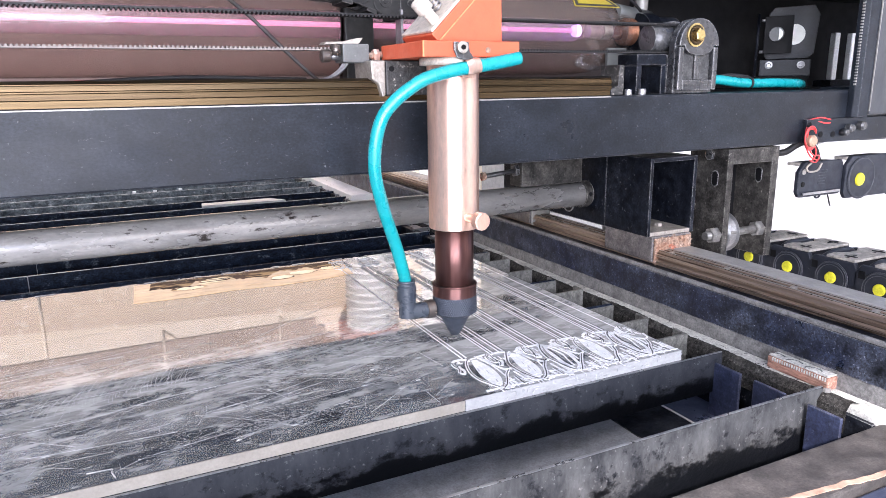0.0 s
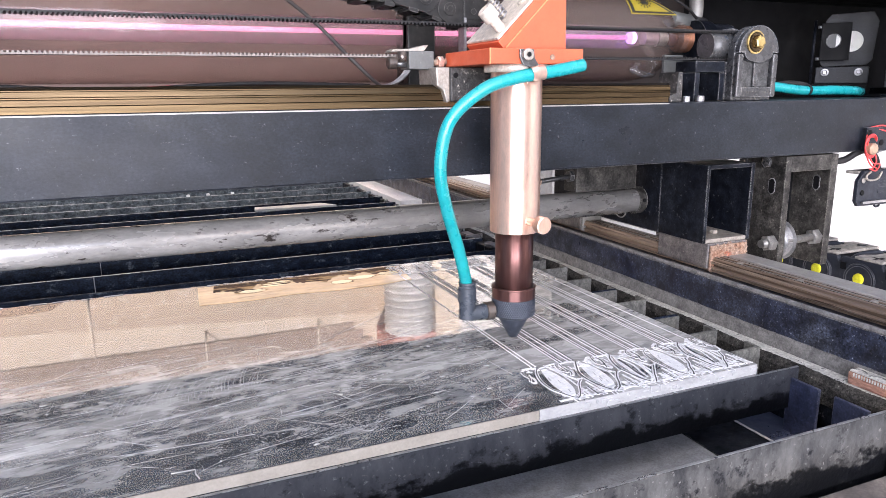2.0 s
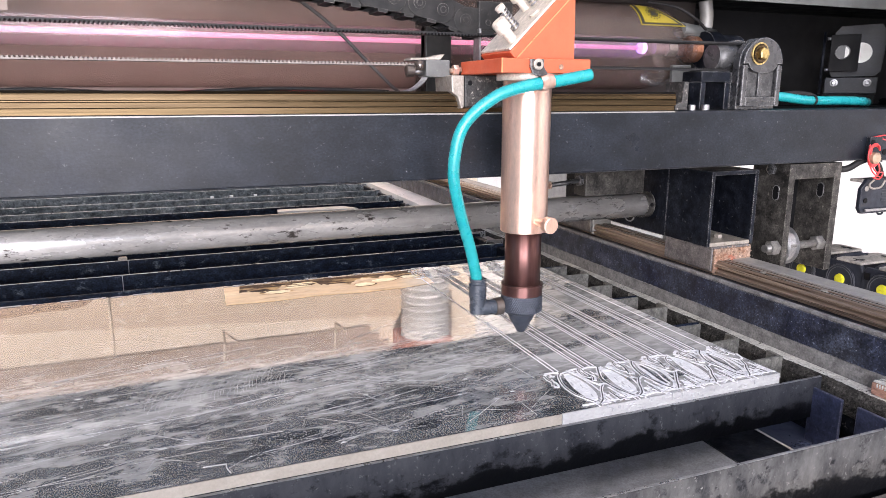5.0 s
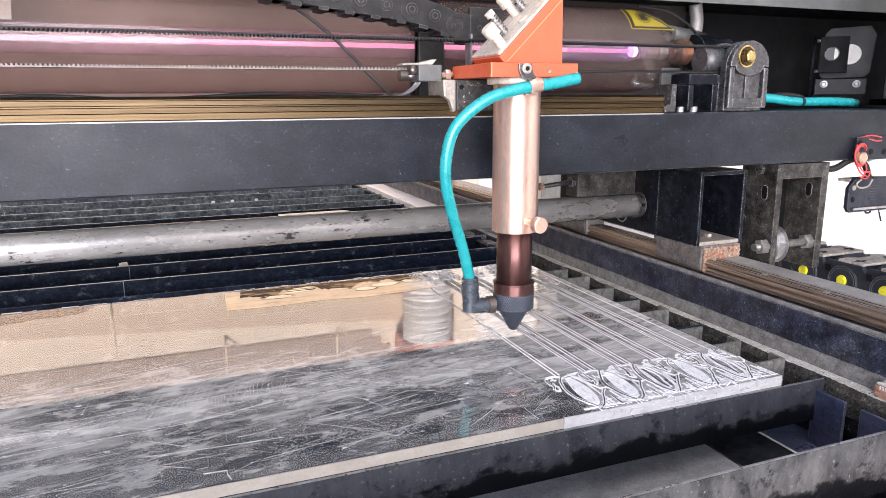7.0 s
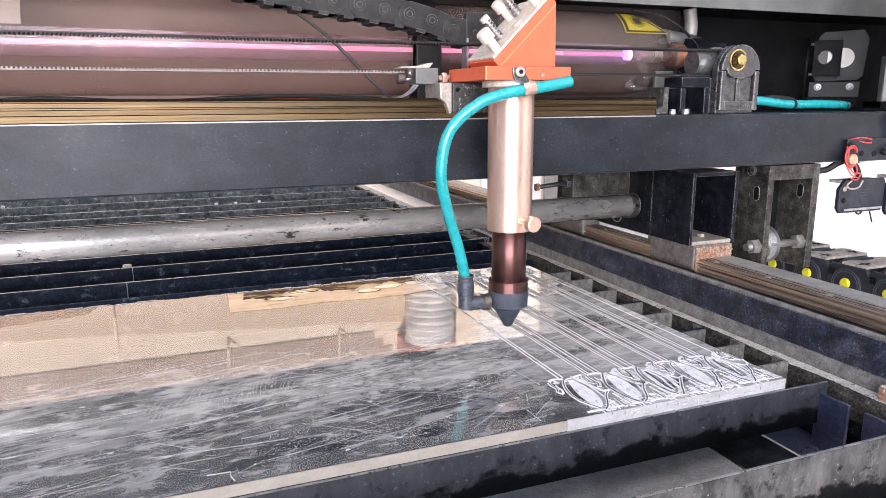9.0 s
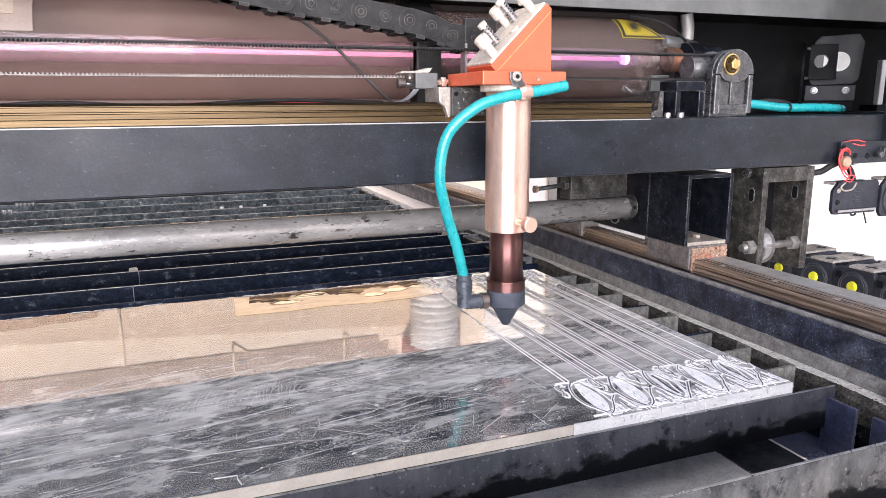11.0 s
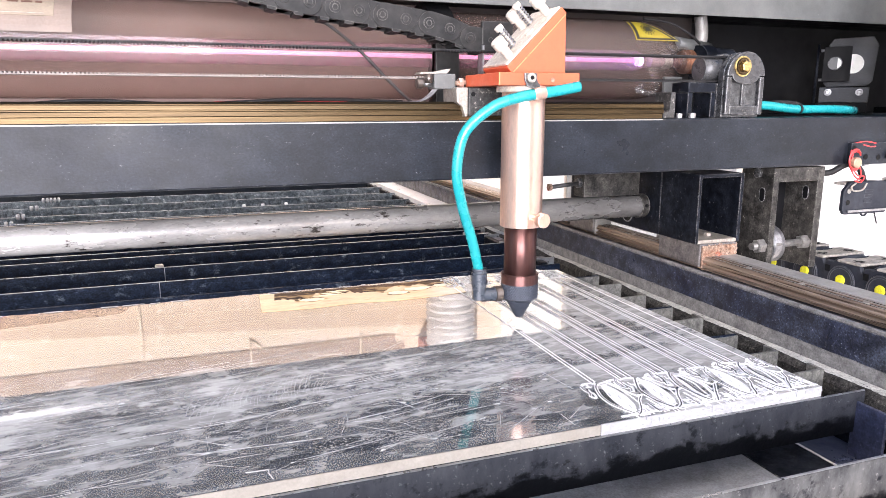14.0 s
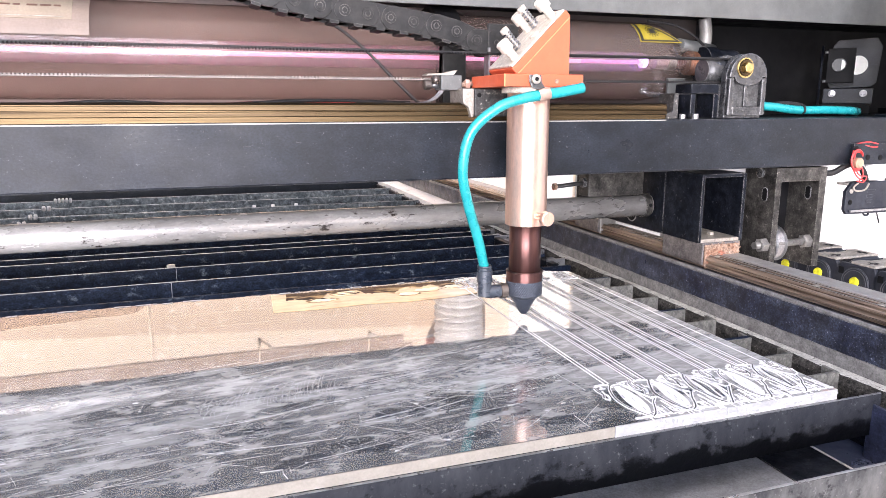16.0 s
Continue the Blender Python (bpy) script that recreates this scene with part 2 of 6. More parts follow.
IVORY = surf("dusty_pale_aluminium", (0.4, 0.365, 0.325), 0.42, 0.5, (0.3, 0.27, 0.235), 90, (0.16, 0.13, 0.11), 260, (0.6, 0.78), bump=0.25, grain=0.2, grime=0.35)
COPPER = surf("rose_copper_sleeve", (0.9, 0.64, 0.53), 0.42, 0.84, (0.84, 0.55, 0.43), 25, (0.46, 0.23, 0.13), 90, (0.58, 0.82), (1, 1, 0.25), 0.03, rough_var=0.07, grain=0.08, grime=0.16)
BROWN_TUBE = surf("dark_copper_anodised_tube", (0.19, 0.098, 0.09), 0.34, 0.9, (0.15, 0.072, 0.064), 60, (0.085, 0.04, 0.036), 120, (0.54, 0.72), (1, 1, 0.06), bump=0.02, rough_var=0.03)
for turned in (BROWN_TUBE, COPPER):
    lay = turned.node_tree.nodes["Principled BSDF"].inputs
    lay["Anisotropic"].default_value, lay["Anisotropic Rotation"].default_value = 0.95, 0.25
NOZZLE = surf("blue_black_anodised_nozzle", (0.04, 0.048, 0.066), 0.42, 0.3, (0.058, 0.068, 0.09), 60, (0.2, 0.21, 0.23), 400, (0.68, 0.82))
DULL_NUT = surf("dull_bronze_nut", (0.2, 0.17, 0.15), 0.35, 0.8, (0.12, 0.1, 0.09), 90)
FITTING = surf("black_plastic_fitting", (0.03, 0.038, 0.052), 0.3, 0, (0.045, 0.055, 0.07), 60, (0.15, 0.16, 0.17), 300, (0.7, 0.85), spec=0.7)
TEAL = surf("teal_polyurethane_hose", (0.0, 0.29, 0.305), 0.3, 0, (0.0, 0.25, 0.27), 40, (0.05, 0.36, 0.37), 160, (0.66, 0.8), bump=0.02, coat=0.15, grain=0.03, grime=0.08)
RUBBER = surf("black_belt_rubber", (0.011, 0.011, 0.012), 0.6, 0, (0.02, 0.019, 0.019), 90, spec=0.25)
BELT_PALE = surf("worn_pale_belt_teeth", (0.19, 0.165, 0.145), 0.6, 0, (0.15, 0.13, 0.12), 120, grime=0.3)
CHAIN = surf("black_chain_plastic", (0.013, 0.0155, 0.023), 0.5, 0, (0.025, 0.028, 0.037), 50, (0.14, 0.14, 0.15), 300, (0.66, 0.8), spec=0.25, worn=(0.13, 0.13, 0.14))
YELLOW = surf("yellow_plastic", (0.62, 0.6, 0.02), 0.5, 0, (0.5, 0.48, 0.02), 120, grime=0.3)
RIM_GREY = surf("scuffed_rim_plastic", (0.07, 0.075, 0.085), 0.6, 0, (0.03, 0.032, 0.04), 120)
DUSTY_COVER = surf("dust_covered_chain_plastic", (0.2, 0.19, 0.175), 0.7, 0, (0.34, 0.315, 0.28), 90, (0.06, 0.06, 0.065), 220, (0.58, 0.7), grime=0.3)
CAST = surf("grey_cast_metal", (0.035, 0.036, 0.039), 0.32, 0.2, (0.07, 0.07, 0.07), 60, (0.3, 0.29, 0.27), 320, (0.62, 0.8), bump=0.3, worn=(0.4, 0.4, 0.4), worn_size=0.001, spec=0.6, grain=0.3, grime=0.3)
DULL_COPPER = surf("tarnished_copper", (0.36, 0.17, 0.1), 0.4, 0.8, (0.22, 0.1, 0.06), 120, grime=0.3)
ZINC = surf("dirty_zinc", (0.24, 0.235, 0.225), 0.45, 0.5, (0.14, 0.135, 0.13), 120, (0.07, 0.06, 0.05), 300, (0.58, 0.72), bump=0.3, grime=0.4)
GOLD = surf("brass_bolt", (0.6, 0.45, 0.2), 0.32, 1.0, (0.45, 0.33, 0.14), 90, grime=0.25)
RUST_TAN = surf("tan_stained_stud", (0.4, 0.29, 0.2), 0.6, 0.2, (0.28, 0.19, 0.13), 160)
BLOCK_RED = surf("red_brown_scale", (0.26, 0.12, 0.085), 0.8, 0, (0.34, 0.2, 0.15), 160, (0.12, 0.06, 0.045), 300, (0.55, 0.7), (1, 0.2, 1), bump=0.6, grain=0.4, grime=0.4)
CHIP = surf("chipped_paint_edge", (0.42, 0.29, 0.22), 0.7, 0, (0.24, 0.15, 0.11), 160, bump=0.4)
RUST = surf("rust_and_dust", (0.2, 0.1, 0.06), 0.85, 0, (0.3, 0.22, 0.17), 120, (0.5, 0.08, 0.035), 70, (0.58, 0.7), bump=0.8, bump_scale=300, grain=0.45, grime=0.45)
POST_GREY = surf("grey_scuffed_plastic", (0.045, 0.049, 0.057), 0.5, 0, (0.03, 0.033, 0.039), 25, (0.3, 0.3, 0.31), 320, (0.66, 0.8), (1, 1, 0.3), bump=0.2)
COVER = surf("grey_powder_coat", (0.072, 0.075, 0.073), 0.45, 0, (0.1, 0.103, 0.1), 20, (0.4, 0.4, 0.38), 260, (0.64, 0.78), bump=0.1, worn=(0.35, 0.35, 0.35))
# Near-black for inner panels, and for the shade in holes and recesses.
INNER = surf("black_panel_and_recess", (0.003, 0.003, 0.0035), 0.6, 0, (0.006, 0.006, 0.007), 20, spec=0.15)
BROWN_PANEL = surf("dark_brown_back_panel", (0.035, 0.026, 0.024), 0.5, 0, (0.024, 0.018, 0.016), 14)
# The panel's colour includes the pink light on it.
ROSE_PANEL = surf("pink_lit_back_panel", (0.3, 0.255, 0.24), 0.6, 0, (0.245, 0.208, 0.195), 12, (0.15, 0.115, 0.105), 200, (0.72, 0.85))
FROST = surf("white_frosted_cut", (0.78, 0.79, 0.805), 0.5, 0, (0.66, 0.67, 0.69), 220, bump=0.2, grain=0.1, grime=0.15)
FROST_EDGE = surf("milky_cut_edge", (0.38, 0.385, 0.39), 0.4, 0, (0.3, 0.305, 0.315), 160, (0.2, 0.21, 0.22), 260, (0.6, 0.76), (0.5, 1, 1), bump=0.2, grain=0.1)
CREAM_EDGE = surf("cream_sawn_acrylic_edge", (0.285, 0.265, 0.235), 0.45, 0, (0.23, 0.21, 0.185), 60, (0.16, 0.145, 0.125), 160, (0.66, 0.84))
# Dark grey that stands for the shade in the cut gaps.
KERF_SHADE = surf("dark_kerf_shade", (0.035, 0.037, 0.042), 0.5, 0, (0.08, 0.083, 0.09), 260)
SCUFF = surf("pale_scuff", (0.5, 0.51, 0.52), 0.6, 0, (0.28, 0.29, 0.305), 200, bump=0.1, grime=0.4)
PITTED = surf("pitted_black_iron", (0.012, 0.012, 0.012), 0.5, 0, (0.04, 0.038, 0.036), 120, (0.3, 0.28, 0.25), 420, (0.57, 0.68), bump=0.9, bump_scale=500, grain=0.5, grime=0.5)
WOOD = surf("scorched_tan_paper", (0.66, 0.46, 0.24), 0.7, 0, (0.5, 0.31, 0.14), 40, (0.12, 0.05, 0.02), 60, (0.58, 0.74), (0.25, 1, 1), 0.1, grime=0.25)
CHAR = surf("charred_paper", (0.02, 0.011, 0.009), 0.9, 0, (0.1, 0.05, 0.03), 70, (0.5, 0.32, 0.15), 130, (0.5, 0.6), (0.3, 1, 1), spec=0.1)
PALE_WOOD = surf("bare_pale_wood", (0.97, 0.84, 0.52), 0.7, 0, (0.9, 0.72, 0.4), 120)
for film, shine in ((WOOD, 0.7), (CHAR, 0.1), (PALE_WOOD, 0.8)):
    gloss = film.node_tree.nodes["Principled BSDF"].inputs
    gloss["Coat Weight"].default_value, gloss["Coat IOR"].default_value, gloss["Coat Roughness"].default_value = shine, 1.8, 0.03
PLASMA = glow("pink_plasma", (1.0, 0.36, 0.6), 0.72)
PLASMA_END = glow("violet_electrode_glow", (0.55, 0.42, 1.0), 2.0)
RED_WIRE = surf("red_wire_jacket", (0.7, 0.06, 0.06), 0.4, 0, (0.6, 0.05, 0.05), 90)
WALL = surf("beige_rendered_wall", (0.9, 0.785, 0.645), 0.85, 0, (0.81, 0.695, 0.56), 0.9, (0.62, 0.5, 0.4), 4, (0.68, 0.86), grain=0.02, grime=0.06, bump=0)
PANEL_WHITE = surf("pale_painted_panel", (0.88, 0.87, 0.84), 0.8, 0, (0.8, 0.78, 0.74), 2)
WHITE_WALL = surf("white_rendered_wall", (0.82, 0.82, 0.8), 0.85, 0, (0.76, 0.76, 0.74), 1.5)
# Kept pale to throw light on the beam's right half.
SIDE_WALL = surf("pale_reflecting_wall", (0.6, 0.6, 0.59), 0.85, 0, (0.52, 0.52, 0.51), 1.5)
DARK_WALL = surf("grey_blocking_wall", (0.2, 0.2, 0.2), 0.85, 0, (0.16, 0.16, 0.16), 1.5)
DUCT = surf("pale_duct_foil", (0.98, 0.97, 0.95), 0.25, 0.12, (0.95, 0.93, 0.9), 8, bump=1.0, bump_scale=45, grain=0, spec=0.8, grime=0)
DUCT.node_tree.nodes["Bump"].inputs["Distance"].default_value = 0.009
PLANK = surf("weathered_brown_planks", (0.55, 0.43, 0.34), 0.8, 0, (0.42, 0.32, 0.25), 6, (0.24, 0.18, 0.14), 30, (0.6, 0.75), (0.2, 1, 1))
CONCRETE = surf("pale_concrete_ground", (0.5, 0.49, 0.47), 0.85, 0, (0.42, 0.41, 0.39), 3)
PLY = surf("brown_front_plate", (0.036, 0.033, 0.032), 0.5, 0, (0.065, 0.059, 0.056), 25, (0.2, 0.19, 0.18), 300, (0.64, 0.78), grain=0.4, grime=0.4)
FLOOR_TRAY = surf("grey_tray_steel", (0.21, 0.222, 0.245), 0.5, 0.1, (0.14, 0.15, 0.17), 40, (0.26, 0.27, 0.29), 260, (0.62, 0.8), bump=0.2, grain=0.25, grime=0.35)
COMB = surf("dusty_navy_comb_steel", (0.022, 0.028, 0.06), 0.4, 0.1, (0.036, 0.045, 0.085), 60, (0.14, 0.16, 0.22), 300, (0.6, 0.75), bump=0.3, worn=(0.3, 0.3, 0.32), grain=0.4, grime=0.5)
BLUE_PLATE = surf("blue_black_plate", (0.025, 0.032, 0.06), 0.35, 0.2, (0.04, 0.05, 0.085), 40)
LABEL_YELLOW = surf("yellow_warning_label", (0.24, 0.185, 0.01), 0.6, 0, (0.2, 0.15, 0.008), 80, bump=0)
INK = surf("black_print", (0.015, 0.015, 0.015), 0.6, bump=0)
PAPER = surf("cream_paper_label", (0.29, 0.235, 0.18), 0.7, bump=0)
LABEL_FILM = surf("tan_label_film", (0.24, 0.185, 0.155), 0.5, bump=0)
PRINT = surf("faded_brown_print", (0.12, 0.06, 0.045), 0.6, bump=0)
MIRROR = surf("mirror_and_glint_face", (0.8, 0.78, 0.7), 0.35, 0.0, (0.7, 0.7, 0.66), 40, bump=0, grain=0, spec=0.6)


def smear(nt, scale, detail, lengthen, turn, rough=0.6):
    """Noise drawn out along a direction in the sheet's plane."""
    co, mp, tx = nt.nodes.new("ShaderNodeTexCoord"), nt.nodes.new("ShaderNodeMapping"), nt.nodes.new("ShaderNodeTexNoise")
    mp.vector_type = "TEXTURE"
    mp.inputs["Rotation"].default_value = (0, 0, turn)
    mp.inputs["Scale"].default_value = (lengthen, 1, 1)
    tx.inputs["Scale"].default_value, tx.inputs["Detail"].default_value, tx.inputs["Roughness"].default_value = scale, detail, rough
    nt.links.new(co.outputs["Object"], mp.inputs[0])
    nt.links.new(mp.outputs[0], tx.inputs["Vector"])
    return tx.outputs["Fac"]


def sheet_dust(nt, socket):
    """Smears, brush strokes, wiped patches and dust lying on the sheet."""
    def both(x, y, how="ADD"):
        s = nt.nodes.new("ShaderNodeMath")
        s.operation, s.use_clamp = how, True
        nt.links.new(x, s.inputs[0])
        nt.links.new(y, s.inputs[1])
        return s.outputs[0]
    veil = ramp(nt, smear(nt, 12, 6, 2.2, 0.12, 0.6), 0.34, 0.68, 0.22, 0.4)
    broad = ramp(nt, smear(nt, 58, 7, 3.6, 0.13, 0.66), 0.46, 0.64, 0.0, 0.3)
    brush = ramp(nt, smear(nt, 200, 4, 5.5, 0.16, 0.6), 0.49, 0.65, 0.0, 0.42)
    cross = ramp(nt, smear(nt, 240, 4, 6, -0.45, 0.6), 0.53, 0.68, 0.0, 0.34)
    cross = both(cross, ramp(nt, smear(nt, 26, 4, 1.5, 0.3), 0.48, 0.6), "MULTIPLY")
    cloud = ramp(nt, smear(nt, 80, 6, 1.7, 0.1, 0.66), 0.53, 0.63, 0.0, 0.5)
    wiped = ramp(nt, smear(nt, 34, 6, 1.9, 0.1, 0.62), 0.38, 0.46, 0.34, 1.0)
    co, sp = nt.nodes.new("ShaderNodeTexCoord"), nt.nodes.new("ShaderNodeSeparateXYZ")
    nt.links.new(co.outputs["Object"], sp.inputs[0])
    near = ramp(nt, sp.outputs["Y"], 0.04, 0.1, 1.0, 0.04)
    front_fade = ramp(nt, sp.outputs["Y"], -0.055, 0.0, 0.6, 1.0)
    near = both(both(near, front_fade, "MULTIPLY"), ramp(nt, sp.outputs["X"], -0.02, 0.03, 0.0, 0.9))
    heap = both(ramp(nt, sp.outputs["X"], -0.06, -0.26, 0.0, 0.08), ramp(nt, smear(nt, 24, 6, 2.5, 0.12, 0.6), 0.3, 0.62), "MULTIPLY")
    film = ramp(nt, sp.outputs["X"], -0.09, 0.03, 0.02, 0.26)
    total = both(both(veil, broad), both(both(brush, cross), cloud))
    total = both(both(both(total, heap), film), wiped, "MULTIPLY")
    nt.links.new(ramp(nt, both(total, near, "MULTIPLY"), 0.0, 1.0, 0.0, 0.84), socket)


ACRYLIC = clear("clear_scuffed_acrylic", (0.9, 0.93, 0.95), 0.1, (0.58, 0.585, 0.575), 2.1, dust=sheet_dust)
CLEAR = clear("clear_acrylic_underside", (0.9, 0.93, 0.95), 0.03, (0.5, 0.52, 0.55), 1.0)
SMUDGE = clear("dark_smudge_film", (0.86, 0.865, 0.875), 0.01, (0.3, 0.3, 0.31), 1.0)
SMOKE = clear("brown_smoke_film", (0.935, 0.915, 0.905), 0.0, (0.34, 0.28, 0.26), 1.0)
# Rose tint and haze imitate warm reflections in the tube's glass.
TUBE_GLASS = clear("warm_tinted_laser_glass", (0.87, 0.785, 0.75), 0.13, (0.37, 0.295, 0.265), 1.36, 0.06)
# The plasma's violet glow, put into tinted glass.
VIOLET_GLOW = clear("violet_glow_glass", (0.72, 0.62, 0.98), 0.12, (0.4, 0.3, 0.75))
# Pink haze in the bore glass stands for the plasma's glow.
INNER_GLASS = clear("inner_bore_glass", (0.95, 0.86, 0.92), 0.25, (0.6, 0.42, 0.52))
GLASS = clear("clear_glass", (0.95, 0.95, 0.95), 0.04, (0.7, 0.7, 0.7))


# ---- building blocks ----
def box(bm, x0, x1, y0, y1, z0, z1, bevel=0.0):
    vs = [bm.verts.new(p) for p in ((x0, y0, z0), (x1, y0, z0), (x1, y1, z0), (x0, y1, z0), (x0, y0, z1), (x1, y0, z1), (x1, y1, z1), (x0, y1, z1))]
    fs = [bm.faces.new([vs[i] for i in f]) for f in ((3, 2, 1, 0), (4, 5, 6, 7), (0, 1, 5, 4), (1, 2, 6, 5), (2, 3, 7, 6), (3, 0, 4, 7))]
    if bevel:
        es = list({e for f in fs for e in f.edges})
        bmesh.ops.bevel(bm, geom=es, offset=bevel, segments=2, affect="EDGES", profile=0.5)
    return bm


def prism(bm, pts, axis, a, b, bevel=0.0):
    """A flat outline drawn out along an axis. pts in the two other axes, in xyz order."""
    def at(p, h):
        q = list(p)
        q.insert("xyz".index(axis), h)
        return q
    lo, hi = [bm.verts.new(at(p, a)) for p in pts], [bm.verts.new(at(p, b)) for p in pts]
    n = len(pts)
    fs = [bm.faces.new(lo), bm.faces.new(hi[::-1])] + [bm.faces.new((lo[i], hi[i], hi[(i + 1) % n], lo[(i + 1) % n])) for i in range(n)]
    bmesh.ops.recalc_face_normals(bm, faces=fs)
    if bevel:
        bmesh.ops.bevel(bm, geom=list({e for f in fs for e in f.edges}), offset=bevel, segments=2, affect="EDGES", profile=0.5)
    return bm


def lathe(bm, rings, p, d, n=32, cap=True):
    """A turned shape: rings of (distance along d, radius) from the point p."""
    d = Vector(d).normalized()
    u = d.orthogonal().normalized()
    v = d.cross(u)
    rows = []
    for h, r in rings:
        c = Vector(p) + d * h
        rows.append([bm.verts.new(c + (u * math.cos(2 * math.pi * k / n) + v * math.sin(2 * math.pi * k / n)) * r) for k in range(n)])
    for a, b in zip(rows, rows[1:]):
        for k in range(n):
            f = bm.faces.new((a[k], a[(k + 1) % n], b[(k + 1) % n], b[k]))
            f.smooth = n > 8
    # creases where the profile turns sharply
    slopes = [math.atan2(q[1] - p[1], q[0] - p[0]) for p, q in zip(rings, rings[1:])]
    for j, (p, q) in enumerate(zip(slopes, slopes[1:])):
        if abs(q - p) > 0.6:
            for k in range(n):
                bm.edges.get((rows[j + 1][k], rows[j + 1][(k + 1) % n])).smooth = False
    if cap:
        bm.faces.new(rows[0][::-1])
        bm.faces.new(rows[-1])
    return bm


def rod(bm, p, q, r, n=24):
    p, q = Vector(p), Vector(q)
    return lathe(bm, [(0, r), ((q - p).length, r)], p, q - p, n)


def spline(pts, n=12):
    """Points along a smooth curve through pts."""
    pts = [Vector(p) for p in pts]
    pts = [2 * pts[0] - pts[1]] + pts + [2 * pts[-1] - pts[-2]]
    out = []
    for i in range(1, len(pts) - 2):
        a, b, c, d = pts[i - 1:i + 3]
        for k in range(n):
            t = k / n
            out.append(0.5 * (2 * b + (c - a) * t + (2 * a - 5 * b + 4 * c - d) * t * t + (3 * b - a - 3 * c + d) * t ** 3))
    return out + [pts[-2]]


def hose(bm, pts, r, n=16, smooth=12):
    line = spline(pts, smooth)
    u = None
    rows = []
    for i, p in enumerate(line):
        d = (line[min(i + 1, len(line) - 1)] - line[max(i - 1, 0)]).normalized()
        u = d.orthogonal().normalized() if u is None else (u - d * u.dot(d)).normalized()
        v = d.cross(u)
        rr = r(i / (len(line) - 1)) if callable(r) else r
        rows.append([bm.verts.new(p + (u * math.cos(2 * math.pi * k / n) + v * math.sin(2 * math.pi * k / n)) * rr) for k in range(n)])
    for a, b in zip(rows, rows[1:]):
        for k in range(n):
            bm.faces.new((a[k], a[(k + 1) % n], b[(k + 1) % n], b[k])).smooth = True
    bm.faces.new(rows[0][::-1])
    bm.faces.new(rows[-1])
    return bm


def mesh_of(name, bm, material):
    me = bpy.data.meshes.new(name)
    bm.to_mesh(me)
    bm.free()
    me.materials.append(material)
    return me


def part(name, bm, material, parent, label=""):
    ob = new(name, mesh_of(name, bm, material))
    ob.parent = parent
    return tagged(ob, label)


def thing(name, label, category, group="", kind=""):
    return tagged(new(name), label, category, group, kind)


def single(name, bm, material, label, category, group="", kind=""):
    return tagged(new(name, mesh_of(name, bm, material)), label, category, group, kind)


def B():
    return bmesh.new()


# ---- the workshop round the machine ----
single("ground", box(B(), -80, 80, -80, 80, -0.92, -0.82), CONCRETE, "pale concrete ground in and outside the workshop", "ground", kind="structure")
single("wall_back", box(B(), -6, 2.7, 2.6, 2.8, -0.82, 3.2), WALL, "sunlit beige rendered wall", "wall", kind="structure")
# Unseen walls and ceiling, added to shape the light on the machine.
single("unseen_wall_right", box(B(), 1.4, 1.55, -2.7, -0.4, -0.82, 2.5), SIDE_WALL, "added pale grey wall, unseen, that brightens the beam", "wall", kind="structure")
single("unseen_wall_front", box(B(), 1.05, 1.4, -2.7, -2.55, -0.82, 2.5), DARK_WALL, "added grey wall, unseen, that darkens the front right", "wall", kind="structure")
single("unseen_wall_left", box(B(), -3.2, -3.05, -2.7, 0.3, -0.82, 2.5), DARK_WALL, "added grey wall, unseen, on the left", "wall", kind="structure")
single("ceiling", box(B(), -6, 1.2, -3.2, -0.2, 2.5, 2.6), WHITE_WALL, "added white ceiling, unseen, that keeps the sun off", "ceiling", kind="structure")
# Shade on the lower wall, built as a thin darker sheet.
single("wall_shade_sheet", prism(B(), [(-6, -0.82), (0.82, -0.82), (0.82, 0.8605), (-6, 0.38)], "y", 2.5965, 2.5995), WALL_SHADE, "thin darker beige sheet for the shade low on the wall", "wall", kind="structure")
board = thing("wall_board", "brown-grey weathered plank boarding high on the wall", "boarding", kind="structure")
for k in range(4):
    part("plank", box(B(), -6, 0.61 + 0.042 * k, 2.594, 2.5985, 0.885 + 0.039 * k, 0.923 + 0.039 * k, 0.002), PLANK, board)
for x, z in ((-0.024, 0.836), (0.45, 0.852)):
    peg = thing("wall_peg", "thin pale post with a short arm on the wall boarding", "post", "posts on the wall")
    part("post", rod(B(), (x, 2.597, z), (x - 0.006, 2.597, 1.0), 0.0055, 12), WALL, peg)
    part("arm", rod(B(), (x, 2.596, z + 0.006), (x + 0.05, 2.596, z + 0.05), 0.004, 12), WALL, peg)
single("wall_pipe", rod(B(), (-0.443, 2.598, 0.62), (-0.446, 2.598, 0.884), 0.0065, 12), WALL, "thin brown pipe on the wall", "pipe")
# Cabinet added out of view, to end the bright reflection in the sheet.
cab = thing("added_cabinet", "added grey cabinet that ends the wall's reflection in the sheet", "cabinet")
part("body", box(B(), 1.45, 2.2, 2.3, 2.58, -0.82, 1.5, 0.01), PALE_STEEL, cab)
part("door", box(B(), 1.47, 1.81, 2.285, 2.299, -0.7, 1.46, 0.004), PALE_STEEL, cab)
part("door", box(B(), 1.82, 2.18, 2.285, 2.299, -0.7, 1.46, 0.004), PALE_STEEL, cab)

single("wall_panel", box(B(), 1.13, 1.445, 2.585, 2.5985, -0.82, 1.25, 0.004), PANEL_WHITE, "pale painted panel on the wall beside the duct", "wall panel", kind="structure")
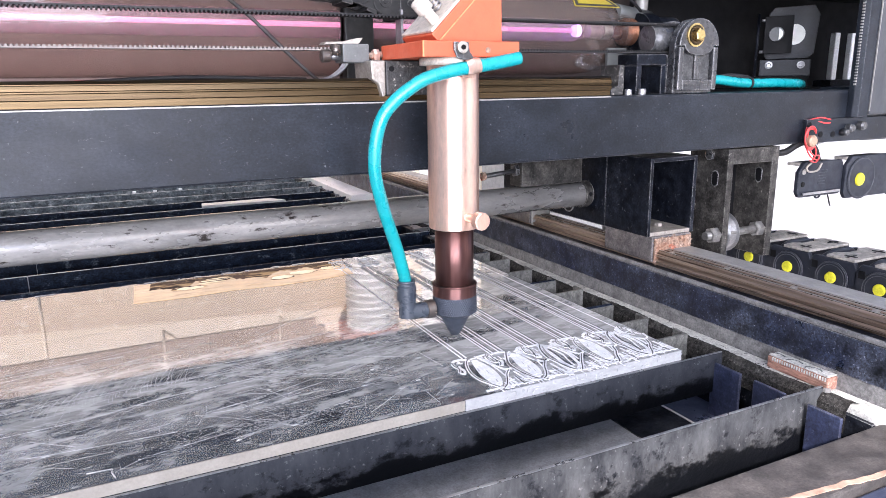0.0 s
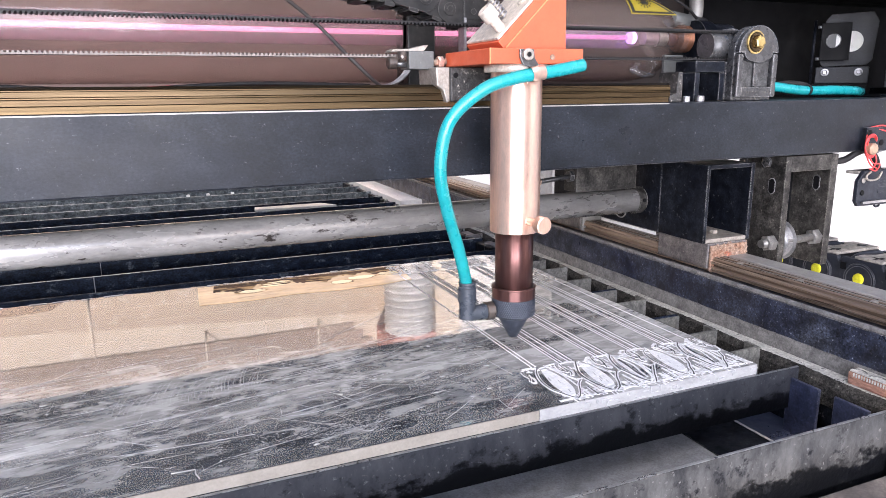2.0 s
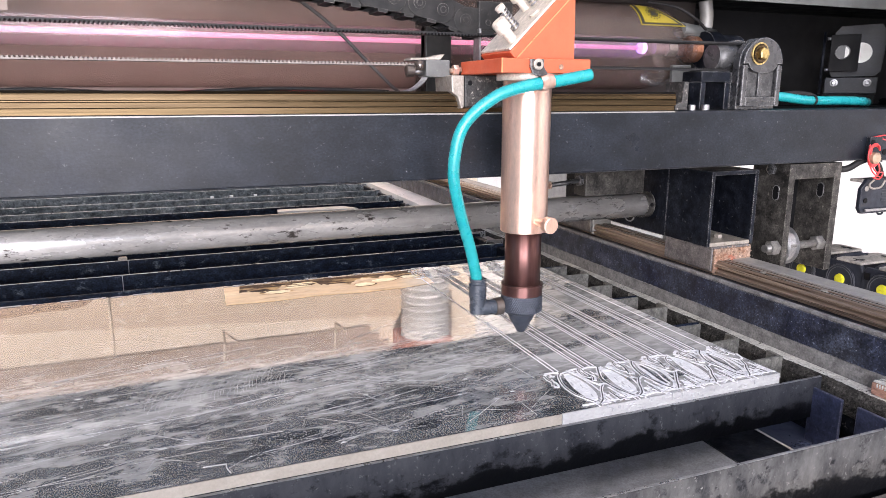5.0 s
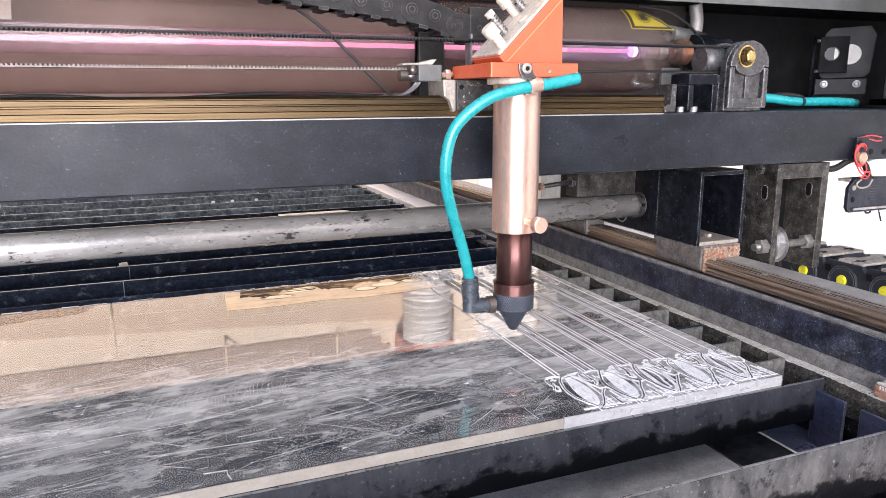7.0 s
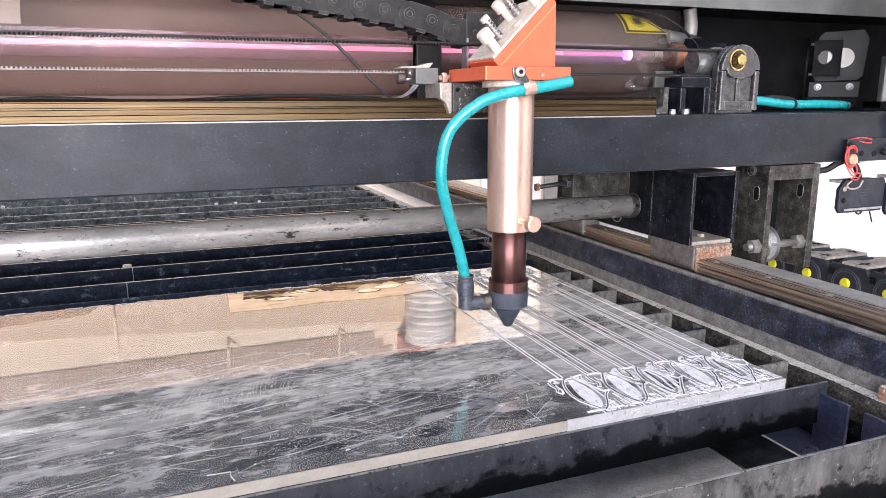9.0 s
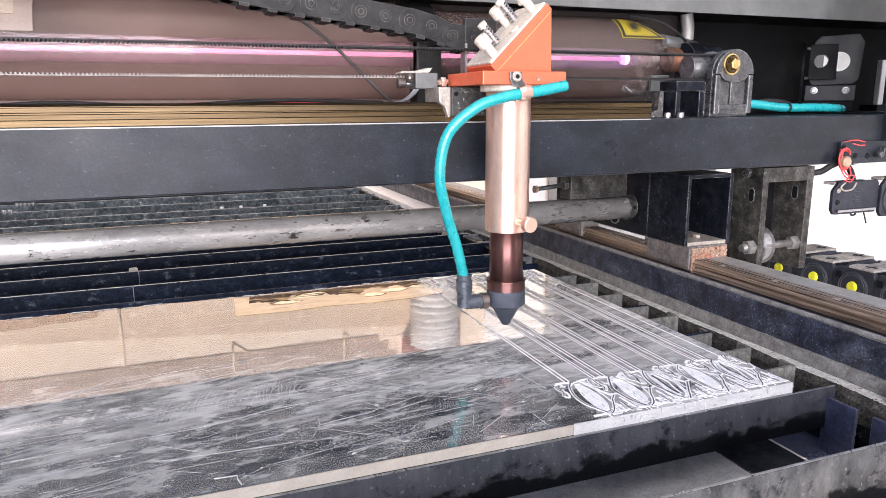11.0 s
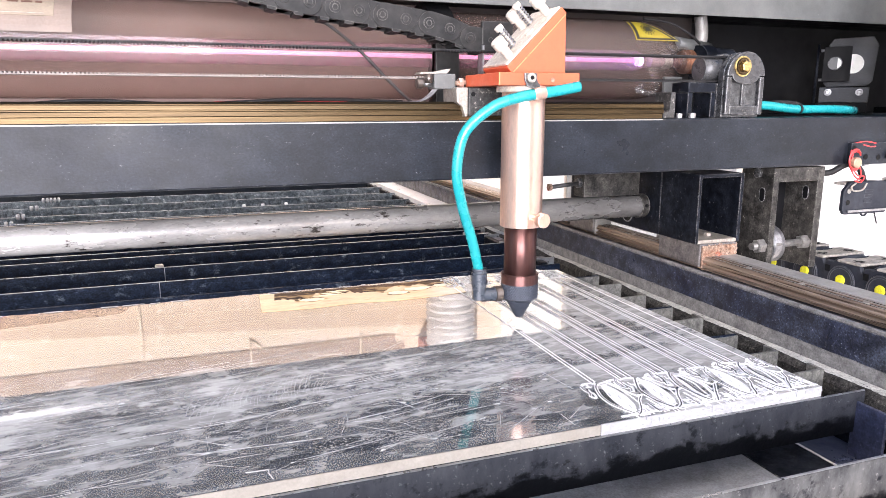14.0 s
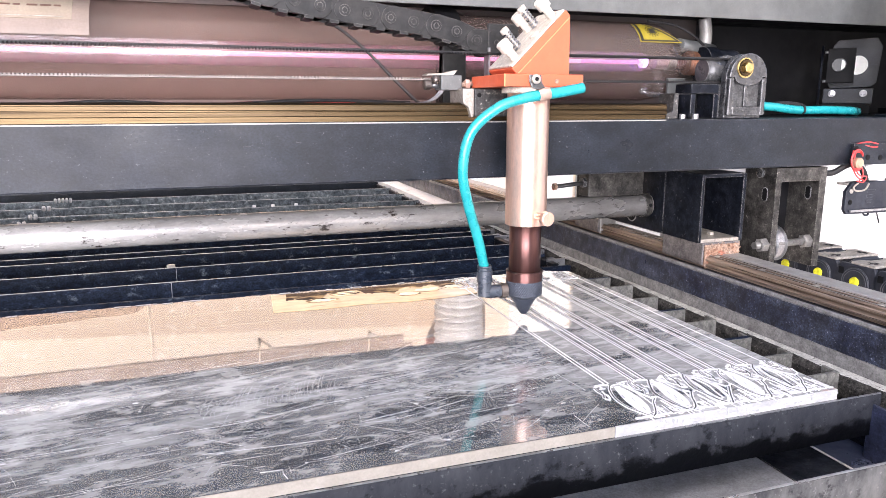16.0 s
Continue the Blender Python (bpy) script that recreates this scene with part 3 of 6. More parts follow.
# the exhaust duct that stands behind the machine, seen in the sheet
duct = thing("exhaust_duct", "pale corrugated exhaust duct standing behind the machine", "duct")
rings = []
for k in range(54):
    rings += [(k * 0.032, 0.112), (k * 0.032 + 0.007, 0.13), (k * 0.032 + 0.016, 0.136), (k * 0.032 + 0.025, 0.13)]
part("corrugated_hose", lathe(B(), [(h, q * 0.8) for h, q in rings], (0.822, 2.45, -0.82), (0, 0, 1), 48), DUCT, duct)
part("flange_box", box(B(), 0.715, 0.935, 2.4, 2.5984, 0.912, 1.3, 0.008), BOX_RED, duct, "brick-red duct box")


# ---- the bed ----
def ribbon(bm, line, w, z0, z1):
    """A flat band along a line in x and y."""
    pts = [Vector((p[0], p[1], 0)) for p in line]
    rows = []
    for i, p in enumerate(pts):
        d = (pts[min(i + 1, len(pts) - 1)] - pts[max(i - 1, 0)]).normalized()
        n = Vector((-d.y, d.x, 0)) * w / 2
        rows.append([bm.verts.new((q.x, q.y, z)) for q, z in ((p - n, z0), (p + n, z0), (p + n, z1), (p - n, z1))])
    for a, b in zip(rows, rows[1:]):
        for k in range(4):
            bm.faces.new((a[k], b[k], b[(k + 1) % 4], a[(k + 1) % 4]))
    bm.faces.new(rows[0])
    bm.faces.new(rows[-1][::-1])
    return bm


TOP = -0.0054
SLAT_Y = [-0.1205, -0.068, -0.039, -0.007, 0.0255, 0.058, 0.09, 0.122, 0.155, 0.188, 0.2385] + [0.29, 0.3445, 0.40, 0.427, 0.486, 0.54, 0.594, 0.647, 0.707, 0.788, 0.874]
bed = thing("slat_bed", "dark sooty knife-slat bed of a cutting machine", "machine bed", kind="structure")
for y in SLAT_Y:
    right = 0.134 if y < -0.1 else 0.1255 if y < -0.06 else 0.128 if y < 0.2 else 0.119
    top = TOP + (0.0004 if -0.1 < y < -0.06 else 0)
    low = -0.0405 if y < -0.1 else -0.027 if y < -0.06 else -0.0405 if y < 0.2 else -0.05
    lean = 0.0025 if -0.1 < y < -0.06 else 0

    def strip(a, b, z0, z1):
        return prism(B(), [(-0.75, y + lean + a), (right, y + a), (right, y + b), (-0.75, y + lean + b)], "z", z0, z1)
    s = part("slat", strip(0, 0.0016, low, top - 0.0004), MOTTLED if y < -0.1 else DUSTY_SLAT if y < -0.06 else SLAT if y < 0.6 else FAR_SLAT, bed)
    part("slat_edge", strip(0.0003, 0.0013, top - 0.0005, top), SLAT if -0.06 < y < 0.25 else SLAT_EDGE, s)
    # the bent tab at the slat's end
    if -0.06 < y < 0.2:
        part("slat_tab", prism(B(), [(0.1, y - 0.001), (0.1285, y - 0.0012), (0.1288, y + 0.001), (0.1296, y + 0.0095), (0.1278, y + 0.0098), (0.1268, y + 0.0012), (0.1, y + 0.0002)], "z", -0.03, TOP + 0.0001 + 0.0012 * math.sin(y * 900)), TAB, s)
    if 0.25 < y < 0.6:
        part("slat_tab", box(B(), 0.119, 0.1305, y - 0.014, y + 0.004, -0.045, -0.0105), SILVER, s)
# the worn bend at the near slat's end
part("bent_end", prism(B(), [(0.1341, -0.1205), (0.1356, -0.1207), (0.1368, -0.1226), (0.1357, -0.123), (0.1347, -0.1216), (0.1341, -0.1216)], "z", -0.03, TOP - 0.0008), PALE_STEEL, bed)
for y0, y1 in ((-0.0845, -0.069 + 0.003), (-0.1106, -0.0927), (-0.1395, -0.1228)):
    part("comb_plate", box(B(), 0.1205, 0.1222, y0, y1, -0.0405, -0.0105, 0.0004), COMB, bed, "blue-black comb plate between the slats")
# Rear of the tray in black: the shade between slats as colour.
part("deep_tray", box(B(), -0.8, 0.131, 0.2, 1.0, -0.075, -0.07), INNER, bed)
part("tray", box(B(), -0.8, 0.131, -0.147, 0.1995, -0.045, -0.041), FLOOR_TRAY, bed, "grey steel tray under the slats")
# Thin dark strips along the tray floor, with a pale line between.
part("tray_strip", box(B(), 0.0695, 0.1042, -0.146, 0.199, -0.0409, -0.0402, 0.0002), DARK_STEEL, bed, "dark strip on the tray floor")
part("tray_joint", box(B(), 0.1046, 0.1053, -0.146, 0.199, -0.0409, -0.0398), WHITE_STEEL, bed)
part("tray_strip", box(B(), 0.1058, 0.1308, -0.146, 0.199, -0.0409, -0.0402, 0.0002), BLUE_PLATE, bed)
part("tray_wall", box(B(), -0.8, 0.131, 0.98, 1.0, -0.07, 0.0), BLACK_PAINT, bed)
part("end_strip", box(B(), 0.112, 0.1185, 0.26, 0.97, -0.034, -0.0085, 0.0008), DARK_STEEL, bed)
for k in range(16):
    y = 0.27 + 0.043 * k
    part("clip", box(B(), 0.112, 0.1305, y, y + 0.0025, -0.03, -0.0067), SLAT_EDGE, bed)

# a seam with a drip down two slats
part("seam", box(B(), -0.2215, -0.221, 0.3442, 0.3445, -0.03, -0.006), SLAT_EDGE, bed)
part("seam", box(B(), -0.2235, -0.2229, 0.2897, 0.29, -0.019, -0.006), SLAT_EDGE, bed)

# side frame
frame_side = thing("side_frame", "dusty black steel side frame with a shelf", "machine frame", kind="structure")
# Unseen black panel and posts, added to cut off the wall's reflection.
part("reflection_panel", box(B(), -0.9, 1.2, 1.0, 1.012, 0.386, 0.85, 0.002), INNER, frame_side, "added black panel that cuts off the wall's reflection")
for x in (-0.9, 1.18):
    part("reflection_panel_post", box(B(), x, x + 0.02, 0.978, 0.9999, -0.82, 0.85, 0.001), INNER, frame_side)
part("shelf", box(B(), 0.1335, 0.1459, -0.147, 1.0, -0.015, -0.0095, 0.0006), DUST_SHELF, frame_side, "grey dusty steel shelf")
# The ledge's white colour carries the sky light falling on it.
part("rear_ledge", box(B(), 0.1162, 0.1458, 0.52, 0.97, -0.0094, -0.0015, 0.0006), WHITE_STEEL, frame_side, "rear steel ledge, whitened for the sky's light")
rng = random.Random(3)
bm = B()
for k in range(26):
    x, y, a = rng.uniform(0.1345, 0.145), rng.uniform(-0.12, 0.4), rng.uniform(0, 6.3)
    n = rng.uniform(0.0015, 0.004)
    hose(bm, [(min(0.1455, max(0.134, x + n * u * math.cos(a + 1.5 * u))), y + n * u * math.sin(a + 1.5 * u), -0.0093) for u in (0, 0.5, 1)], 0.00012, 5, 4)
tagged(part("fibre", bm, RUBBER, frame_side, "short black fibres on the shelf"), kind="stuff")
bm = B()
rows = []
for k in range(420):
    y = -0.135 + 0.0015 * k
    wide = 0.0036 + 0.0026 * math.sin(y * 61) * math.sin(y * 23 + 1) + rng.uniform(-0.0005, 0.0006)
    high = 0.0006 + 0.0005 * math.sin(y * 97 + 2) + rng.uniform(0, 0.0005)
    rows.append([bm.verts.new(p) for p in ((0.1302, y, -0.022), (0.1306, y, -0.0125 + high), (0.1333 + rng.uniform(-0.0003, 0.0003), y, -0.0092 + high), (0.1338 + max(0.0003, wide) * 0.6, y, -0.0091 + 0.6 * high), (0.1338 + max(0.0003, wide), y, -0.0096))])
for a, b in zip(rows, rows[1:]):
    for k in range(4):
        bm.faces.new((a[k], a[k + 1], b[k + 1], b[k]))
for k in range(260):
    x, y, r = 0.1335 + abs(rng.gauss(0, 0.0032)), rng.uniform(-0.13, 0.45), rng.uniform(0.0001, 0.00042)
    if x < 0.1452:
        lathe(bm, [(0, r), (r * 0.8, r * 0.8), (r * 1.2, r * 0.3)], (x, y, -0.0096), (rng.uniform(-0.4, 0.4), rng.uniform(-0.4, 0.4), 1), 6)
tagged(part("dust_heap", bm, DUST_HEAP, frame_side, "crumbling black cutting dust along the shelf edge"), kind="stuff")
part("inner_wall", box(B(), 0.131, 0.1334, -0.147, 1.0, -0.07, -0.0125), DARK_STEEL, frame_side)
part("side_beam", box(B(), 0.1466, 0.205, -0.30, 1.0, -0.04, 0.0155, 0.001), DARK_STEEL, frame_side)
part("beam_face", box(B(), 0.1461, 0.1465, -0.30, 1.0, -0.001, 0.0178), NAVY, frame_side, "navy painted face speckled with dust")
part("beam_foot", box(B(), 0.1460, 0.1465, -0.30, 1.0, -0.015, -0.0012), GREY_BAND, frame_side, "bare dusty grey foot of the beam")
part("beam_lip", box(B(), 0.1461, 0.1490, -0.30, 1.0, 0.0179, 0.0203, 0.0006), GREY_BAND, frame_side)
bm = B()
prism(bm, [(0.166, 0.0156), (0.166, 0.0172), (0.1645, 0.018), (0.1645, 0.0188), (0.167, 0.0197), (0.167, 0.0208), (0.1645, 0.0217), (0.1645, 0.0229), (0.1658, 0.0237), (0.1658, 0.0246), (0.1668, 0.0255), (0.169, 0.0255), (0.1696, 0.0249), (0.1722, 0.0249), (0.1728, 0.0255), (0.1775, 0.0255), (0.179, 0.0248), (0.179, 0.0156)], "y", -0.30, 1.0)
part("linear_rail", bm, RAIL_BROWN, frame_side, "oily brown grooved linear rail")
# Grooves drawn flat: their light and shade as pale and dark stripes.
for x, w, z, shade in ((0.1673, 0.0005, 0.0255, RAIL_BRASS), (0.1684, 0.0006, 0.0255, PALE_STEEL), (0.17, 0.0004, 0.0249, RAIL_BRASS), (0.1718, 0.0004, 0.0249, RAIL_BRASS), (0.1734, 0.0006, 0.0255, PALE_STEEL), (0.1748, 0.0007, 0.0255, RAIL_BRASS), (0.1763, 0.0005, 0.0255, PALE_STEEL)):
    part("groove_stripe", box(B(), x - w / 2, x + w / 2, -0.30, 1.0, z, z + 0.00012), shade, frame_side, "flat stripe for the light and shade of the rail's grooves")
for k in range(27):
    y = -0.2546 + 0.0456 * k
    part("rail_screw", lathe(B(), [(0, 0.0019), (0.0006, 0.0019)], (0.1709, y, 0.025), (0, 0, 1), 12), IVORY, frame_side)
part("conduit", prism(B(), [(0.1797, 0.0156), (0.1797, 0.0248), (0.1805, 0.0255), (0.195, 0.0255), (0.1962, 0.0248), (0.1962, 0.0156)], "y", -0.30, 1.0), PALE_STEEL, frame_side, "dull pale grey angle profile")
fp = part("front_plate", box(B(), -0.8, 0.1372, -0.174, -0.1475, -0.03, -0.0125, 0.001), PLY, frame_side, "scuffed brown front plate")
part("front_step", box(B(), -0.8, 0.30, -0.55, -0.1745, -0.0305, -0.0165, 0.001), BLUE_PLATE, frame_side)
part("front_corner", box(B(), 0.1374, 0.30, -0.1742, -0.1475, -0.0305, -0.0135, 0.001), PLY, frame_side)
bm = B()
rng = random.Random(8)
ribbon(bm, [(0.02 + 0.0045 * k, -0.1655 - 0.00043 * k + rng.uniform(-0.0007, 0.0007)) for k in range(25)], 0.0026, -0.0126, -0.0122)
part("chipped_edge", bm, CHIP, fp, "chipped rusty paint edge")
blk = thing("scrap_block", "rusty brown steel block with a dusty top lying on the shelf", "steel block")
part("body", box(B(), 0.1385, 0.1457, -0.1195, -0.0855, -0.0094, -0.003, 0.0006), BLOCK_RED, blk)
part("top_strip", box(B(), 0.1389, 0.1455, -0.119, -0.086, -0.0029, -0.0021, 0.0003), DUST_SHELF, blk)
for k in range(22):
    part("tick", box(B(), 0.1381, 0.1385, -0.1185 + 0.0014 * k, -0.1179 + 0.0014 * k, -0.0048, -0.003), DUST_SHELF, blk)
for y in (-0.09, -0.1, -0.1105):
    part("dark_arc", ribbon(B(), [(0.1395 + 0.0035 * math.sin(a), y + 0.0042 * math.cos(a)) for a in [0.3 * k for k in range(9)]], 0.0007, -0.0021, -0.0019), DARK_STEEL, blk)

# the acrylic sheet
sheet = thing("acrylic_sheet", "clear scuffed acrylic sheet with white laser cuts on the slats", "acrylic sheet")
rng = random.Random(4)
back = []
x = 0.094
while x > -0.75:
    back.append((x, (0.1995 if x > 0.085 else 0.2045) + rng.uniform(-0.0011, 0.0011)))
    x -= rng.uniform(0.003, 0.014)
panel = part("panel", prism(B(), [(-0.75, -0.0632), (0.0975, -0.0656)] + back, "z", -0.005, 0.0), CLEAR, sheet)
panel.data.materials.append(ACRYLIC)
for f in panel.data.polygons:
    f.material_index = 1 if f.normal.z > 0.9 else 0
part("sawn_edge", prism(B(), [(-0.75, -0.0633), (-0.0285, -0.06545), (-0.0285, -0.06585), (-0.75, -0.0637)], "z", -0.0049, -0.0001), CREAM_EDGE, sheet, "cream sawn front edge")
part("cut_edge", prism(B(), [(-0.0282, -0.06545), (0.0979, -0.0657), (0.0979, -0.0661), (-0.0282, -0.06595)], "z", -0.0051, 0.0002), FROST_EDGE, sheet, "white laser-cut front edge")
part("side_edge", prism(B(), [(0.0976, -0.0656), (0.0941, 0.199), (0.0945, 0.199), (0.098, -0.0656)], "z", -0.0049, 0.0), FROST_EDGE, sheet)
bm = B()
for p, q in zip(back[::-1], back[::-1][1:]):
    if rng.random() < 0.6:
        u = rng.uniform(0.3, 0.9)
        ribbon(bm, [(p[0], p[1] - 0.0005), (p[0] + (q[0] - p[0]) * u, p[1] + (q[1] - p[1]) * u - 0.0005)], rng.uniform(0.0006, 0.0014), 0.0001, 0.0004)
tagged(part("rough_edge", bm, FROST_EDGE, sheet, "chipped white rear edge"), kind="stuff")

PITCH = 0.0218
LINES = [-0.0078, -0.0054]
for k in range(4):
    LINES += [0.0079 + PITCH * k, 0.0097 + PITCH * k, 0.0134 + PITCH * k, 0.0158 + PITCH * k]
for n, x in enumerate(LINES):
    end = 0.062 if n == 1 else 0.172
    part("cut_line", ribbon(B(), [(x, -0.0235), (x - 0.0008, end)], 0.0007, 0.0001, 0.0003), FROST, sheet)
    # The shade in the cut's gap, laid on as a dark line.
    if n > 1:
        part("kerf_shade", ribbon(B(), [(x + 0.001, -0.0235), (x + 0.0002, end)], 0.0005, 0.0001, 0.0002), KERF_SHADE, sheet)
part("cut_line", ribbon(B(), [(0.0905, -0.026), (0.0893, 0.19)], 0.0006, 0.0001, 0.0003), FROST, sheet)


def motif(x, y, flip, filled, s=1.0):
    """One ornamental end of a cut piece: a slanting leaf in a double outline, a cusp, hooks and bars."""
    def at(p):
        return (x + p[0] * 0.001 * s, y + p[1] * 0.001 * flip * s)

    jolt = random.Random(int(x * 7000) + 3 * flip)

    def curve(pts, w=1.0, kerf_shade=0.4, name="cut_curve", under=None):
        line = [at(p) for p in spline([(a + jolt.uniform(-0.7, 0.7), b + jolt.uniform(-0.9, 0.9), 0) for a, b in pts], 6)]
        w *= jolt.uniform(0.8, 1.15)
        c = part(name, ribbon(B(), line, 0.0011 * w * s, 0.0001, 0.0004), FROST, under or sheet)
        if kerf_shade:
            part("kerf_shade", ribbon(B(), line, 0.0011 * w * kerf_shade * s, 0.0003, 0.0005), KERF_SHADE, under or c)
        return c
    m = curve([(-0.5, 0), (-4, -6), (-7.2, -15), (-6.8, -24), (-5.4, -31), (-3.5, -36.5)], 1.6, 0.36, "cut_outline")
    curve([(5, 0), (7, -3.5), (6.4, -9), (7.4, -15), (10.2, -20)], 1.3, 0.0, under=m)
    curve([(4.2, -2), (6.6, -9), (7, -17), (6, -25)], 0.7, 0.0, under=m)
    curve([(10.2, -20), (7, -25), (4.4, -30), (1, -35), (-1, -37)], 1.6, 0.36, under=m)
    curve([(10.2, -20), (13.4, -18), (15, -12)], 1.0, 0.0, under=m)
    curve([(-10, 0.4), (-5, 1.2), (-1, 0.2)], 1.3, 0.0, "hook", m)
    curve([(-10, -0.6), (-10.2, -6), (-10.6, -10), (-12, -13.6)], 1.2, 0.45, "hook", m)
    curve([(-12.2, -13.8), (-10.2, -14.6), (-8.6, -11), (-9.4, -8.4)], 1.0, 0.0, "hook", m)
    curve([(5.6, 0.4), (8.4, 2.2), (10.4, 2.4)], 1.3, 0.0, "hook", m)
    curve([(10.4, 2.2), (8.4, -2), (8.6, -7.6), (10, -10), (11.6, -7.4)], 1.1, 0.45, "hook", m)
    curve([(12.4, -3), (11.8, -8), (13, -12)], 1.0, 0.0, "hook", m)
    curve([(6.2, -29.5), (6.4, -37)], 1.2, 0.0, "rung", m)
    curve([(9, -28), (10, -38)], 1.2, 0.45, "rung", m)
    curve([(11.8, -24), (12.8, -36)], 0.9, 0.0, "rung", m)
    curve([(13.8, -27), (14.8, -37)], 0.7, 0.0, "rung", m)
    rg = random.Random(int(x * 9000) + flip)
    bm = B()
    for k in range(66):
        u, v = rg.uniform(-9, 13), rg.choice((rg.uniform(-38.5, -31), rg.uniform(-38.5, -31), rg.uniform(-7, 2)))
        if rg.random() < 0.5:
            q = [(u, v), (u + rg.uniform(-0.4, 0.4), v - rg.uniform(1.2, 4.5))]
        else:
            q = [(u, v), (u + rg.uniform(1.0, 3.4), v + rg.uniform(-0.6, 0.6))]
        ribbon(bm, [at(p) for p in q], rg.uniform(0.0003, 0.0010) * s, 0.0002, 0.00045)
    tagged(part("cut_fleck", bm, FROST, m), kind="stuff")
    leaf = [(0, -2, 0), (2.6, -4, 0), (4.2, -10, 0), (4.4, -18, 0), (3.2, -26, 0), (1.2, -31, 0), (-2, -34.6, 0), (-3.4, -33, 0), (-4.2, -27, 0), (-4.0, -19, 0), (-2.2, -10, 0), (0, -2, 0)]
    if filled:
        f = part("leaf_face", prism(B(), [at(p) for p in spline(leaf, 3)][:-1], "z", 0.0001, 0.0002), FROST, m)
        for k in range(5):
            u, v = rg.uniform(-2.5, 2.5), rg.uniform(-29, -8)
            part("nick", ribbon(B(), [at((u, v)), at((u - 0.8, v - rg.uniform(1.5, 4)))], 0.0004 * s, 0.0002, 0.0003), SCUFF, f)
    else:
        curve([p[:2] for p in leaf], 1.2, 0.0, under=m)
        curve([(1.6, -7), (2.0, -15), (0.6, -24), (-1.4, -31)], 0.7, 0.0, under=m)
        curve([(-0.4, -8), (-1.4, -16), (-1.8, -24), (-2.2, -31)], 1.6, 0.7, under=m)


for k in range(5):
    motif(-0.005 + PITCH * k, -0.0255, 1, k in (0, 1, 3))
for k in range(5):
    motif(-0.006 + PITCH * k, 0.1745, -1, k in (1, 3), 0.6)
part("cut_line", ribbon(B(), [(-0.0155, -0.062), (0.096, -0.0625)], 0.0014, 0.0001, 0.0003), FROST, sheet)
rng = random.Random(77)
bm = B()
for k in range(40):
    x, z = rng.uniform(-0.008, 0.095), rng.uniform(-0.0045, -0.0012)
    if k % 2:
        box(bm, x, x + rng.uniform(0.0003, 0.0007), -0.0664, -0.066, z, z + rng.uniform(0.001, 0.0025))
    else:
        box(bm, x, x + rng.uniform(0.002, 0.006), -0.0664, -0.066, z, z + rng.uniform(0.0003, 0.0006))
tagged(part("kerf_mark", bm, SCUFF, sheet, "grey marks on the cut edge"), kind="stuff")
# fine ripples left by a wiped film
for k in range(44):
    x = -0.2 + 0.0015 * k + rng.uniform(-0.0002, 0.0002)
    y0 = 0.004 + 0.0002 * k + rng.uniform(-0.005, 0.004)
    n = rng.uniform(0.012, 0.028)
    part("scratch", ribbon(B(), [(x + 0.005 * u * u, y0 + n * u) for u in (0, 0.25, 0.5, 0.75, 1)], 0.00016, 0.0001, 0.00013), SCUFF, sheet)
# long scratches and scuffs
rng = random.Random(21)
for k in range(56):
    x, y = rng.uniform(-0.33, 0.0), rng.uniform(-0.058, 0.06)
    a = rng.gauss(0.12, 0.09) + (rng.choice((0, 0, 0, 0, 0, 0, 0, 0, 0, 0.5, -0.8)))
    n = rng.uniform(0.015, 0.09)
    bend = rng.uniform(-0.1, 0.1)
    line = [(x + n * t * math.cos(a + bend * t), y + n * t * math.sin(a + bend * t)) for t in (0, 0.2, 0.4, 0.6, 0.8, 1)]
    if any(p[1] < -0.06 or p[0] > -0.012 and p[1] < 0 for p in line):
        continue
    part("scratch", ribbon(B(), line, rng.choice((0.00012, 0.00016, 0.0002, 0.0003)), 0.0001, 0.00014), SCUFF, sheet)
# the longest scratches
for w, line in ((0.00045, ((-0.1989, -0.0099), (-0.1751, -0.0077), (-0.1489, -0.0012), (-0.122, 0.0008), (-0.1018, 0.0023))),
                (0.0004, ((-0.1988, -0.0334), (-0.1704, -0.0357), (-0.1452, -0.0372))),
                (0.0004, ((-0.1492, 0.0142), (-0.1212, 0.0164), (-0.0957, 0.0214), (-0.073, 0.0247))),
                (0.0003, ((-0.1274, -0.0241), (-0.105, -0.0195), (-0.083, -0.0123))),
                (0.0003, ((-0.1306, -0.0266), (-0.1155, -0.0272), (-0.0793, -0.0177))),
                (0.0004, ((-0.025, 0.0064), (-0.023, -0.01), (-0.0204, -0.0268))),
                (0.0003, ((-0.0397, -0.0501), (-0.0395, -0.056), (-0.0391, -0.062))),
                (0.0003, ((-0.33, -0.004), (-0.27, -0.012), (-0.1989, -0.0099)))):
    part("scratch", ribbon(B(), [(p.x, p.y) for p in spline([(a, b, 0) for a, b in line], 5)], w * 0.8, 0.0001, 0.00018), SCUFF, sheet, "long bright scratch")
# a cluster of crossing scratches by the first cuts
for k in range(46):
    x, y = rng.uniform(-0.15, -0.02), rng.uniform(-0.02, 0.042)
    a = rng.choice((rng.gauss(0.22, 0.12), rng.gauss(0.22, 0.12), rng.gauss(-0.7, 0.2)))
    n, bend = rng.uniform(0.008, 0.04), rng.uniform(-0.25, 0.25)
    part("scratch", ribbon(B(), [(x + n * t * math.cos(a + bend * t), y + n * t * math.sin(a + bend * t)) for t in (0, 0.25, 0.5, 0.75, 1)], rng.choice((0.00014, 0.0002, 0.00026)), 0.0001, 0.00014), SCUFF, sheet)
